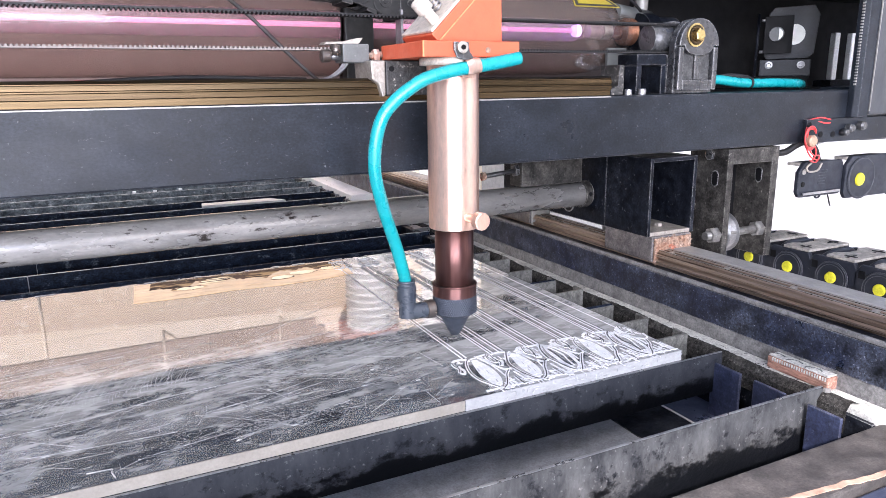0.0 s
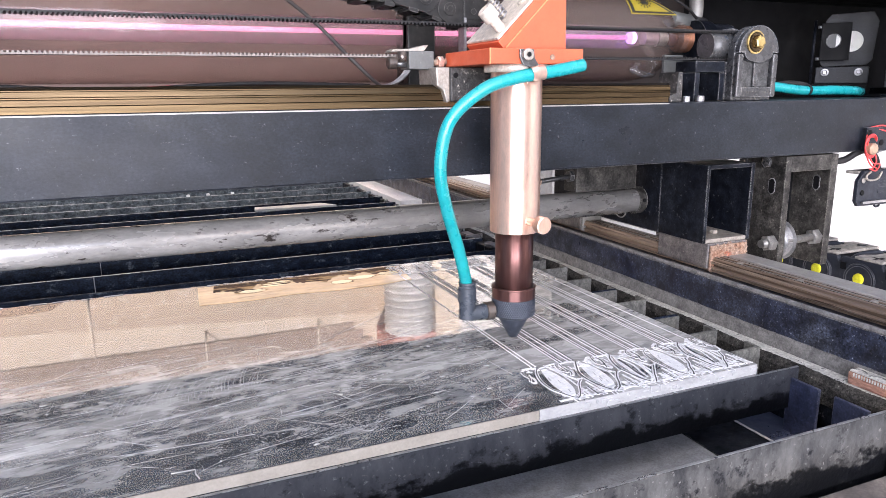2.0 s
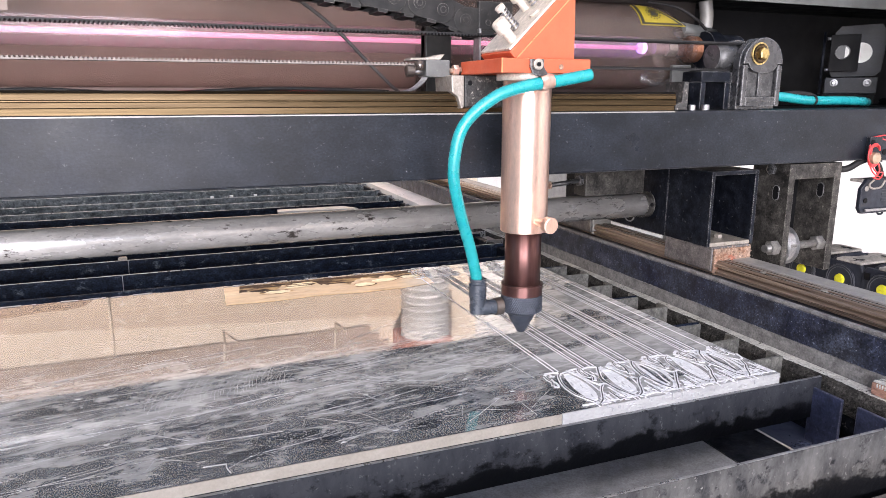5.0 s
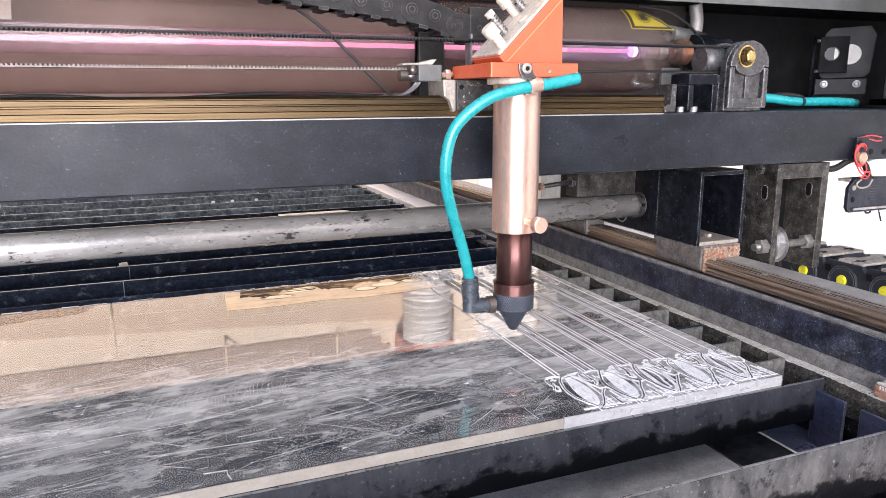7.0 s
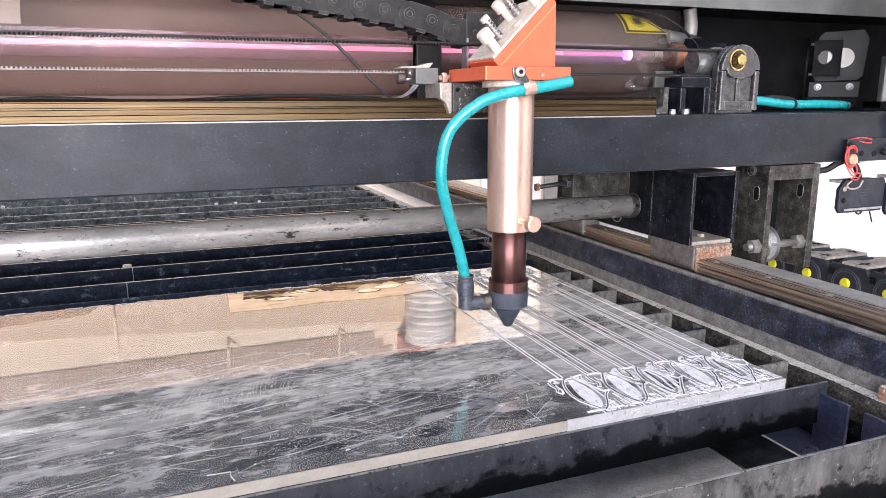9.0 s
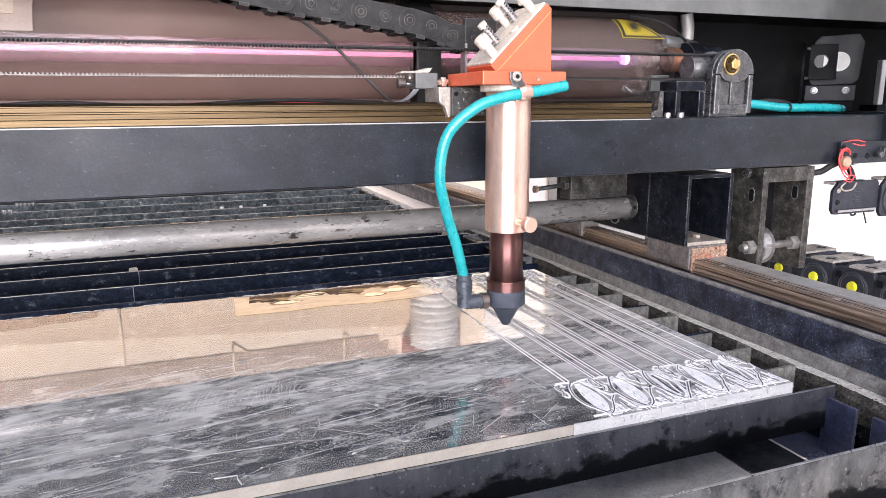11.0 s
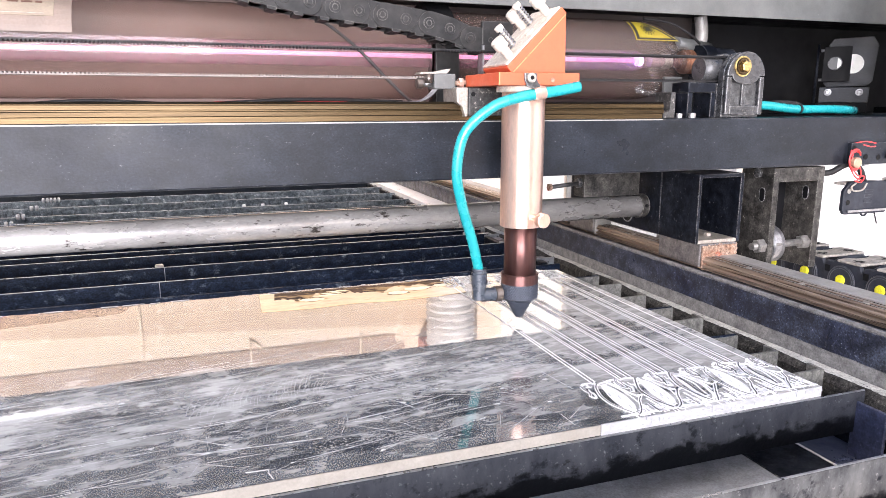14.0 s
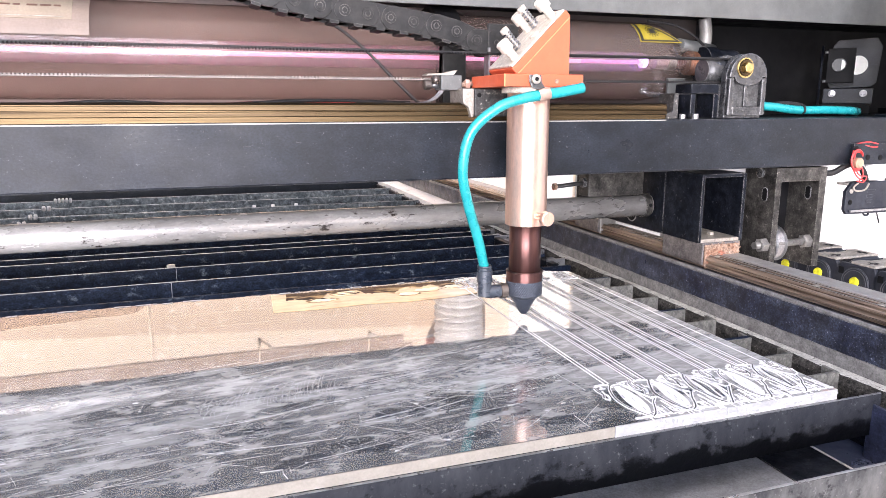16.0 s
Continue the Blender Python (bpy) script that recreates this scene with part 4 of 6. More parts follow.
for k in range(30):
    x, y, r = rng.uniform(-0.32, -0.02), rng.uniform(-0.058, 0.03), rng.uniform(0.0004, 0.0013)
    pts = [(x + r * 1.5 * math.cos(t) * rng.uniform(0.3, 1.3), y + r * 0.7 * math.sin(t) * rng.uniform(0.3, 1.3)) for t in [2 * math.pi * j / 9 for j in range(9)]]
    part("chip_mark", prism(B(), pts, "z", 0.0001, 0.00022), SCUFF, sheet)
rng = random.Random(52)
bm = B()
for k in range(420):
    x, y = rng.uniform(-0.34, 0.09), rng.uniform(-0.06, 0.05)
    if x > -0.01 and y < -0.018:
        continue
    a = rng.gauss(0.12, 0.22) + rng.choice((0, 0, 0, 0, 0, 1.2, -0.7))
    n, b = rng.uniform(0.002, 0.016), rng.uniform(-0.15, 0.15)
    line = [(x + n * u * math.cos(a + b * u), y + n * u * math.sin(a + b * u)) for u in (0, 0.35, 0.7, 1)]
    if all(q[1] > -0.062 and q[0] < 0.092 for q in line):
        ribbon(bm, line, rng.choice((0.00007, 0.00009, 0.00011, 0.00016)), 0.0001, 0.00013)
tagged(part("fine_scratch", bm, SCUFF, sheet, "fine scuffs and scratches"), kind="stuff")
# dark hand-wide smudges
for x, y, a, b in ((-0.183, -0.019, 0.009, 0.003), (-0.165, -0.018, 0.011, 0.0035), (-0.16, -0.0525, 0.012, 0.0045), (-0.14, -0.0425, 0.01, 0.0035), (-0.1186, -0.02, 0.006, 0.005), (-0.103, -0.0225, 0.007, 0.005), (-0.073, -0.0337, 0.01, 0.0035), (-0.056, -0.036, 0.008, 0.007), (-0.064, -0.047, 0.01, 0.002), (-0.087, -0.054, 0.006, 0.004), (-0.047, -0.052, 0.008, 0.004)):
    pts = [(x + a * math.cos(q) * rng.uniform(0.75, 1.2), y + b * math.sin(q) * rng.uniform(0.75, 1.2) + 0.12 * a * math.cos(q)) for q in [2 * math.pi * k / 20 for k in range(20)]]
    part("smudge", prism(B(), pts, "z", 0.00005, 0.00007), SMUDGE, sheet, "dark greasy smudge")
bm = B()
for cx, cy, rx, ry, n in ((-0.106, -0.046, 0.026, 0.006, 420), (-0.215, -0.02, 0.03, 0.012, 160), (-0.15, -0.045, 0.03, 0.01, 120), (-0.27, 0.0, 0.03, 0.015, 90), (-0.04, -0.02, 0.02, 0.01, 120)):
    for k in range(n):
        x, y, s = rng.gauss(cx, rx * 0.6), rng.gauss(cy, ry * 0.6), rng.uniform(0.0001, 0.0004)
        if y < -0.061:
            continue
        pts = [(x + s * rng.uniform(0.4, 2.2) * math.cos(u), y + s * rng.uniform(0.3, 1.0) * math.sin(u)) for u in [2 * math.pi * m / 7 for m in range(7)]]
        vs = [bm.verts.new((p[0], p[1], 0.00016)) for p in pts]
        lo = [bm.verts.new((p[0], p[1], 0.00008)) for p in pts]
        bm.faces.new(vs)
        for m in range(7):
            bm.faces.new((lo[m], lo[(m + 1) % 7], vs[(m + 1) % 7], vs[m]))
tagged(part("dust_crust", bm, CRUST, sheet, "pale crusted dust"), kind="stuff")
part("scratch", ribbon(B(), [(-0.178, -0.0555), (-0.1695, -0.056), (-0.1697, -0.059), (-0.1685, -0.0632)], 0.0004, 0.0001, 0.0003), SCUFF, sheet)
rng = random.Random(61)
pts = [(-0.241 + rng.uniform(-0.003, 0.003) - 0.012 * k, 0.186 - 0.0022 * k + rng.uniform(-0.003, 0.003)) for k in range(9)] + [(-0.38, 0.164), (-0.5, 0.15), (-0.74, 0.13), (-0.74, 0.2035), (-0.236, 0.2035)]
part("smoke_film", prism(B(), pts, "z", 0.0001, 0.00012), SMOKE, sheet, "brown film of smoke residue")
paper = part("masking_paper", prism(B(), [(-0.153, 0.1555), (-0.12, 0.1535), (-0.09, 0.156), (-0.06, 0.1525), (-0.03, 0.1535), (-0.004, 0.158), (0.0, 0.2), (-0.151, 0.2)], "z", 0.0001, 0.0002), WOOD, sheet, "remnant of scorched tan masking paper")
rng = random.Random(13)
pts = [(-0.142 + 0.135 * k / 60, 0.186 - 0.006 * math.sin(k * 0.24) - 0.003 * math.sin(k * 0.71 + 1) + rng.uniform(-0.004, 0.004)) for k in range(61)] + [(-0.008, 0.2), (-0.14, 0.2)]
part("char", prism(B(), pts, "z", 0.00022, 0.0003), CHAR, paper, "charred dark brown band")
for x, y, a, b in ((-0.117, 0.175, 0.0115, 0.0052), (-0.098, 0.1875, 0.012, 0.004), (-0.053, 0.1725, 0.0095, 0.005), (-0.036, 0.179, 0.0105, 0.0045)):
    pts = [(x + a * math.cos(q) * rng.uniform(0.8, 1.15), y + b * math.sin(q) * rng.uniform(0.75, 1.2)) for q in [2 * math.pi * k / 22 for k in range(22)]]
    part("char_ring", prism(B(), pts, "z", 0.00031, 0.00034), CHAR, paper)
for x, y, a, b in ((-0.117, 0.175, 0.0098, 0.0038), (-0.101, 0.1835, 0.0095, 0.0016), (-0.099, 0.188, 0.0095, 0.0015), (-0.096, 0.192, 0.0085, 0.0013), (-0.053, 0.1725, 0.0085, 0.0042), (-0.036, 0.179, 0.0105, 0.0045), (-0.014, 0.182, 0.009, 0.0045)):
    pts = [(x + a * math.cos(q) * rng.uniform(0.75, 1.1), y + b * math.sin(q) * rng.uniform(0.7, 1.2)) for q in [2 * math.pi * k / 22 for k in range(22)]]
    part("pale_spot", prism(B(), pts, "z", 0.00035, 0.0004), PALE_WOOD, paper, "burnt-through pale spot")

# offcuts on the slats
for x, y, w in ((-0.229, 0.3445, 0.0075), (-0.131, 0.707, 0.005), (-0.105, 0.707, 0.005), (-0.072, 0.707, 0.005), (0.086, 0.40, 0.012)):
    tagged(single("offcut", prism(B(), [(x, y - 0.001), (x + w, y - 0.0015), (x + w * 0.8, y + 0.002), (x + w * 0.2, y + 0.0016)], "z", -0.0053, -0.0022, 0.0003), IVORY if w > 0.0074 else FROST,
                  "small pale acrylic offcut lying on the slats", "offcut"), group="offcuts on the slats")

# rounded pale pieces, one on each of the far slats
for n, y in enumerate((0.647, 0.707, 0.788, 0.874)):
    w = 0.011 + 0.001 * n + (0.012 if n == 3 else 0)
    sc = thing("pale_piece", "pale rounded piece on a far slat", "offcut", "scraps on the far slats")
    for k in range(2 if n < 3 else 5):
        a, b = -0.412 + w * k / (2 if n < 3 else 5), -0.412 + w * (k + 0.72) / (2 if n < 3 else 5)
        part("piece", lathe(B(), [(0, 0.0025), (0.001, 0.0038), (b - a - 0.001, 0.0038), (b - a, 0.0025)], (a, y + 0.001, TOP + 0.0003), (1, 0.1, 0), 14), FROST_EDGE, sc)

single("acrylic_strip", prism(B(), [(-0.062, 0.5425), (0.037, 0.536), (0.023, 0.56), (-0.06, 0.56)], "z", TOP + 0.0001, -0.0028, 0.0003), FROST_EDGE, "narrow milky acrylic strip lying across the slats", "acrylic strip")

# the cable chain that lies beside the rail
low_chain = thing("cable_chain", "black plastic cable chain with yellow dots beside the rail", "cable chain")
for k in range(12):
    y = -0.196 + 0.0325 * k
    ln = part("link", prism(B(), [(y - 0.012, -0.008), (y + 0.016, -0.008), (y + 0.0195, -0.002), (y + 0.0195, 0.016), (y + 0.016, 0.0215), (y - 0.012, 0.0215), (y - 0.0148, 0.016), (y - 0.0148, -0.002)], "x", 0.2605, 0.264, 0.0006), CHAIN, low_chain)
    part("side_plate", prism(B(), [(y - 0.012, -0.008), (y + 0.016, -0.008), (y + 0.019, 0.006), (y + 0.016, 0.0215), (y - 0.012, 0.0215)], "x", 0.300, 0.3035), CHAIN, ln)
    bar = part("cover_bar", prism(B(), [(0.2606, y - 0.0125), (0.303, y - 0.0125), (0.303, y + 0.0075), (0.294, y + 0.0085), (0.288, y + 0.0045), (0.276, y + 0.0045), (0.27, y + 0.0085), (0.2606, y + 0.0075)], "z", 0.0216, 0.0236, 0.0007), DUSTY_COVER, ln, "dusty grey cover bar")
    for x0, x1, y0, y1 in ((0.2665, 0.2685, y - 0.009, y - 0.001), (0.2625, 0.2725, y - 0.0058, y - 0.0042), (0.2945, 0.2965, y - 0.009, y - 0.001), (0.2905, 0.3005, y - 0.0058, y - 0.0042)):
        part("cover_slot", box(B(), x0, x1, y0, y1, 0.0236, 0.0238), INNER, bar)
    part("hinge_arch", hose(B(), [(0.2625, y + 0.0135, 0.017), (0.272, y + 0.0125, 0.0214), (0.282, y + 0.012, 0.0222), (0.292, y + 0.0125, 0.0214), (0.3015, y + 0.0135, 0.017)], 0.0022, 8, 5), CHAIN, ln)
    part("ring", lathe(B(), [(0, 0.0118), (0.0007, 0.0115)], (0.2603, y + 0.002, 0.008), (-1, 0, 0), 28), CHAIN, ln)
    for r in (0.0112, 0.0097):
        part("rim", lathe(B(), [(0, r), (0.0003, r - 0.0001), (0.0003, r - 0.0004), (0, r - 0.0005)], (0.2596, y + 0.002, 0.008), (-1, 0, 0), 32, False), RIM_GREY, ln)
    part("dot", lathe(B(), [(0, 0.0039), (0.0012, 0.0036), (0.0016, 0.0027)], (0.2596, y + 0.002, 0.0088), (-1, 0, 0), 20), YELLOW, ln, "yellow plug")
    part("window", box(B(), 0.2597, 0.2604, y + 0.0125, y + 0.0165, 0.013, 0.018), INNER, ln)
# it lies clear of the channel bracket, a little way out from the rail
out = Matrix.Translation((-0.1804, -0.3083, 0.1375)) @ Matrix.Scale(1.055, 4) @ Matrix.Translation((0.1804, 0.3083, -0.1375))
for ob in low_chain.children_recursive:
    ob.data.transform(out)

# ---- the gantry ----
gantry = thing("gantry", "black painted steel gantry beam on side rails", "gantry")
part("beam", box(B(), -0.8, 0.3635, 0.026, 0.066, 0.0905, 0.1275, 0.0012), BLACK_PAINT, gantry, "black painted box beam")
# The highlight along the beam's top edge, painted as a pale strip.
part("lit_edge", box(B(), -0.8, 0.12, 0.02565, 0.02595, 0.1265, 0.1272), PALE_STEEL, gantry, "pale strip for the light on the beam's upper edge")
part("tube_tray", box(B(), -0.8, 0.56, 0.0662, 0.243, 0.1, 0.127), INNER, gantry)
bm = B()
prism(bm, [(0.0275, 0.1277), (0.0275, 0.1306), (0.0262, 0.1311), (0.0262, 0.1334), (0.0269, 0.1338), (0.0269, 0.1343), (0.0262, 0.1347), (0.0265, 0.1368), (0.0272, 0.1371), (0.0272, 0.1375), (0.0266, 0.1379), (0.0285, 0.139), (0.041, 0.139), (0.0425, 0.138), (0.0425, 0.1277)], "x", -0.8, 0.1205)
part("linear_rail", bm, RAIL_BRASS, gantry, "brass-toned grooved linear rail")
part("rail_stop", prism(B(), [(0.121, 0.1277), (0.1305, 0.1277), (0.1305, 0.1455), (0.1268, 0.1455), (0.126, 0.133), (0.121, 0.1316)], "y", 0.027, 0.045, 0.0006), PITTED, gantry)
part("bolt", lathe(B(), [(0, 0.0022), (0.003, 0.0022), (0.0034, 0.0016)], (0.1365, 0.03, 0.1277), (0, 0, 1), 12), SILVER, gantry)
part("bolt", lathe(B(), [(0, 0.0026), (0.0032, 0.0026), (0.0036, 0.002)], (0.1475, 0.03, 0.1277), (0, 0, 1), 12), SILVER, gantry)

# square bracket, open to the front
brk = part("box_bracket", box(B(), 0.1587, 0.1612, 0.03, 0.074, 0.0347, 0.0868, 0.0005), DARK_STEEL, gantry, "square black bracket open to the front")
part("side", box(B(), 0.1965, 0.1995, 0.03, 0.074, 0.0347, 0.0868, 0.0005), DARK_STEEL, brk)
part("top", box(B(), 0.1613, 0.1964, 0.03, 0.074, 0.084, 0.0868, 0.0005), DARK_STEEL, brk)
part("bottom", box(B(), 0.1613, 0.1964, 0.03, 0.074, 0.0347, 0.0375, 0.0005), IVORY, brk)
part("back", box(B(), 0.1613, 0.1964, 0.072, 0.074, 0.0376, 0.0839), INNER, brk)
part("nut", lathe(B(), [(0, 0.0028), (0.0022, 0.0028)], (0.182, 0.045, 0.0376), (0, 0, 1), 6), IVORY, brk)
blo = part("rail_block", box(B(), 0.1625, 0.1965, 0.029, 0.078, 0.0175, 0.0346, 0.0008), CARRIAGE, gantry, "scuffed grey steel rail carriage")
rng = random.Random(31)
bm = B()
for k in range(150):
    x, z = rng.uniform(0.164, 0.197), rng.uniform(0.0135, 0.034)
    if z < 0.017 and x > 0.172:
        continue
    a = rng.uniform(0, 6.3)
    n = rng.uniform(0.0012, 0.0045)
    c = Vector((x, rng.uniform(0.0265, 0.0295), z))
    d = Vector((math.cos(a), rng.uniform(-0.3, 0.3), math.sin(a) * 0.6)) * n
    lathe(bm, [(0, 0.0005), (d.length, 0.0003)], c - d / 2, d, 5)
tagged(part("swarf", bm, RUST, blo, "tangled rusty fibres and dust"), kind="stuff")
part("oil_seal", box(B(), 0.1635, 0.1955, 0.027, 0.0289, 0.0165, 0.0335, 0.0008), RUST, blo)

# channel bracket with its axle
ch = part("channel_bracket", box(B(), 0.228, 0.2335, 0.03, 0.064, 0.0035, 0.0895, 0.0006), DUSTY_CAST, gantry, "dark steel channel bracket with slots")
part("right_plate", box(B(), 0.272, 0.2785, 0.03, 0.064, 0.0085, 0.0893, 0.0006), DUSTY_CAST, ch)
part("top_web", box(B(), 0.2336, 0.2719, 0.03, 0.064, 0.0785, 0.0893, 0.0005), DUSTY_CAST, ch)
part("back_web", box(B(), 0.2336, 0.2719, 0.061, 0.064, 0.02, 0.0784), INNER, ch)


def slot(x, y, z, parent, d):
    for name, r, deep, shade in (("slot_rim", 0.003, d, BRACKET), ("slot", 0.0022, 1.6 * d, INNER)):
        pts = []
        for k in range(20):
            a = 2 * math.pi * (k + 0.5) / 20
            pts.append((y + r * math.cos(a), z + r * math.sin(a) + (0.0026 if math.sin(a) > 0 else -0.0026)))
        part(name, prism(B(), pts, "x", x, x + deep), shade, parent)


slot(0.2279, 0.0405, 0.068, ch, -0.0003)
slot(0.2719, 0.0405, 0.068, ch, -0.0003)
part("bolt_head", lathe(B(), [(0, 0.004), (0.002, 0.004), (0.0025, 0.0028)], (0.228, 0.046, 0.0845), (-1, 0, 0), 6), CAST, ch)
part("axle", rod(B(), (0.2175, 0.036, 0.028), (0.272, 0.036, 0.0285), 0.0029, 18), ZINC, ch, "zinc-plated axle bolt")
part("nut", lathe(B(), [(0, 0.0058), (0.005, 0.0058), (0.006, 0.0045)], (0.2279, 0.036, 0.028), (-1, 0, 0), 6), ZINC, ch)
part("nut", lathe(B(), [(0, 0.0058), (0.005, 0.0058), (0.006, 0.0045)], (0.2719, 0.036, 0.0285), (-1, 0, 0), 6), ZINC, ch)
part("roller", lathe(B(), [(0, 0.0135), (0.001, 0.0148), (0.002, 0.0128), (0.009, 0.0128), (0.010, 0.0148), (0.011, 0.0135)], (0.237, 0.046, 0.027), (1, 0, 0), 36), SILVER, ch, "bright steel roller")

# plate along the side rail and the rear carriage under it
sp = part("carriage_plate", prism(B(), [(0.0745, 0.0347), (0.205, 0.0347), (0.215, 0.042), (0.215, 0.09), (0.0745, 0.09)], "x", 0.1587, 0.1612, 0.0006), DARK_STEEL, gantry, "black side plate over the rail")
# Whitened strip: the bright gap below the plate as a colour.
part("pale_strip", box(B(), 0.1583, 0.1587, 0.0765, 0.142, 0.0322, 0.0345), WHITE_STEEL, sp, "pale strip for the bright gap under the plate")
part("bore", lathe(B(), [(0, 0.0065), (0.0004, 0.0062)], (0.1586, 0.118, 0.0455), (-1, 0, 0), 24), INNER, sp)
part("bore_rim", lathe(B(), [(0, 0.0075), (0.0006, 0.0072), (0.0006, 0.0066), (0, 0.0064)], (0.1586, 0.118, 0.0455), (-1, 0, 0), 24, False), GREY_BAND, sp)
rear = part("rear_carriage", box(B(), 0.1625, 0.1965, 0.178, 0.222, 0.0175, 0.0346, 0.0008), CARRIAGE, gantry, "dust-caked rear rail carriage")
part("seal", box(B(), 0.1635, 0.1955, 0.1755, 0.1779, 0.0165, 0.0335, 0.0008), PALE_STEEL, rear)
# bearing block behind the beam
bb = part("bearing_block", box(B(), 0.097, 0.148, 0.088, 0.104, 0.0655, 0.0904, 0.0008), DUSTY_CAST, gantry)
part("bolt", rod(B(), (0.071, 0.094, 0.0742), (0.0972, 0.094, 0.0765), 0.0017, 12), CAST, bb)
part("nut", lathe(B(), [(0, 0.004), (0.003, 0.004)], (0.0969, 0.094, 0.0765), (-1, 0, 0), 6), CAST, bb)
part("bolt_head", lathe(B(), [(0, 0.003), (0.0025, 0.003)], (0.0712, 0.094, 0.0742), (-1, 0, 0), 6), RUST, bb)

# pulley bracket
PX, PZ, PR = 0.188, 0.1570, 0.0167
arch = [(PX + PR * math.cos(math.pi * k / 16), PZ + (0.174 - PZ) * math.sin(math.pi * k / 16)) for k in range(17)]
outline = [(PX - PR, 0.1277), (PX + PR, 0.1277)] + arch
pb = part("pulley_bracket", prism(B(), outline, "y", 0.0285, 0.0345, 0.0008), BRACKET, gantry, "grey cast pulley bracket")
part("back_plate", prism(B(), outline, "y", 0.048, 0.054, 0.0008), BRACKET, pb)
part("left_web", box(B(), PX - PR, PX - PR + 0.004, 0.0346, 0.0479, 0.1277, 0.152, 0.0006), BRACKET, pb)
part("left_rib", box(B(), PX - PR, PX - PR + 0.0042, 0.0245, 0.0284, 0.1298, 0.1565, 0.0009), BRACKET, pb)
part("right_rib", box(B(), PX + PR - 0.0042, PX + PR, 0.0245, 0.0284, 0.1298, 0.1565, 0.0009), BRACKET, pb)
part("foot_bar", box(B(), PX - PR + 0.0043, PX + PR - 0.0043, 0.0248, 0.0284, 0.1298, 0.1362, 0.0005), BRACKET, pb)
part("middle_rib", box(B(), PX - 0.0016, PX + 0.0016, 0.0262, 0.0284, 0.1363, 0.1525, 0.0005), BRACKET, pb)
part("pocket", box(B(), PX - PR + 0.0043, PX + PR - 0.0043, 0.0279, 0.0284, 0.1363, 0.152), POCKET, pb, "dust-filled pocket")
for k in range(12):
    part("print_bar", box(B(), PX - 0.0105 + 0.0018 * k, PX - 0.0093 + 0.0018 * k, 0.0246, 0.0248, 0.1318, 0.1334), POCKET, pb)
bm = B()
pts = arch[:]
for k in range(13):
    a = math.pi * (1 + k / 12)
    pts.append((PX + 0.0122 * math.cos(a), PZ + 0.0004 + 0.0062 * math.sin(a)))
prism(bm, pts, "y", 0.0245, 0.0284, 0.0006)
part("boss", bm, BRACKET, pb)
BX, BZ = 0.1838, 0.1636
part("ring", lathe(B(), [(0, 0.0072), (0.0008, 0.0072), (0.0010, 0.0062), (0.0003, 0.0056), (0.0003, 0.0)], (BX, 0.0245, BZ), (0, -1, 0), 32, False), GOLD, pb, "brass ring")
part("ring_edge", lathe(B(), [(0, 0.0058), (0.0014, 0.0058), (0.0016, 0.005)], (BX, 0.0244, BZ), (0, -1, 0), 32), RAIL_BRASS, pb)
part("bolt", lathe(B(), [(0, 0.0040), (0.003, 0.0040), (0.0036, 0.0032)], (BX, 0.023, BZ), (0, -1, 0), 6), GOLD, pb, "brass hexagon bolt")
part("pulley", lathe(B(), [(0, 0.0088), (0.0008, 0.0095), (0.0016, 0.0082), (0.0115, 0.0082), (0.0123, 0.0095), (0.013, 0.0088)], (0.186, 0.0348, 0.1628), (0, 1, 0), 32), SILVER, pb)
part("bearing_sleeve", rod(B(), (0.161, 0.043, 0.162), (0.1765, 0.042, 0.162), 0.0085, 28), CAST, pb)
ft = part("foot", box(B(), 0.147, 0.1711, 0.035, 0.054, 0.1455, 0.1525, 0.0008), DARK_STEEL, gantry)
part("leg", box(B(), 0.147, 0.151, 0.035, 0.054, 0.1277, 0.1454, 0.0006), DARK_STEEL, ft)
part("leg", box(B(), 0.167, 0.1711, 0.035, 0.054, 0.1277, 0.1454, 0.0006), DARK_STEEL, ft)
part("grey_plate", box(B(), 0.156, 0.172, 0.075, 0.078, 0.1285, 0.158, 0.0006), COVER, gantry)

# end post, cover and inner panels
post = part("post", prism(B(), [(0.3405, 0.0215), (0.343, 0.0178), (0.353, 0.0172), (0.353, 0.0258), (0.3405, 0.0258)], "z", 0.1078, 0.26, 0.0005), BLACK_PAINT, gantry, "black steel end post")
part("post_foot", box(B(), 0.3636, 0.379, 0.0301, 0.066, 0.0905, 0.1295, 0.001), BLACK_PAINT, post)
part("flange", box(B(), 0.3535, 0.47, 0.0165, 0.03, 0.1095, 0.26, 0.001), POST_GREY, post, "grey scuffed plastic end cover")
part("strap_back", box(B(), 0.3636, 0.47, 0.0262, 0.0299, 0.0895, 0.1088), BLACK_PAINT, post)
part("bright_line", box(B(), 0.3531, 0.3537, 0.0162, 0.0171, 0.112, 0.26), PALE_STEEL, post)
for k in range(60):
    part("trim_tooth", box(B(), 0.3396, 0.3406, 0.0205, 0.0222, 0.131 + 0.0021 * k, 0.1322 + 0.0021 * k), PALE_STEEL, post)
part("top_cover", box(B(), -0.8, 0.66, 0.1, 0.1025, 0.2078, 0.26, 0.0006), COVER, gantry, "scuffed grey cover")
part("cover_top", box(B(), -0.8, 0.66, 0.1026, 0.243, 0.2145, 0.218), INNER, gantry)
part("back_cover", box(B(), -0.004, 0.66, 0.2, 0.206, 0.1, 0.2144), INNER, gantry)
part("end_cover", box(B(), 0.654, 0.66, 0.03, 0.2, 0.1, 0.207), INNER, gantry)
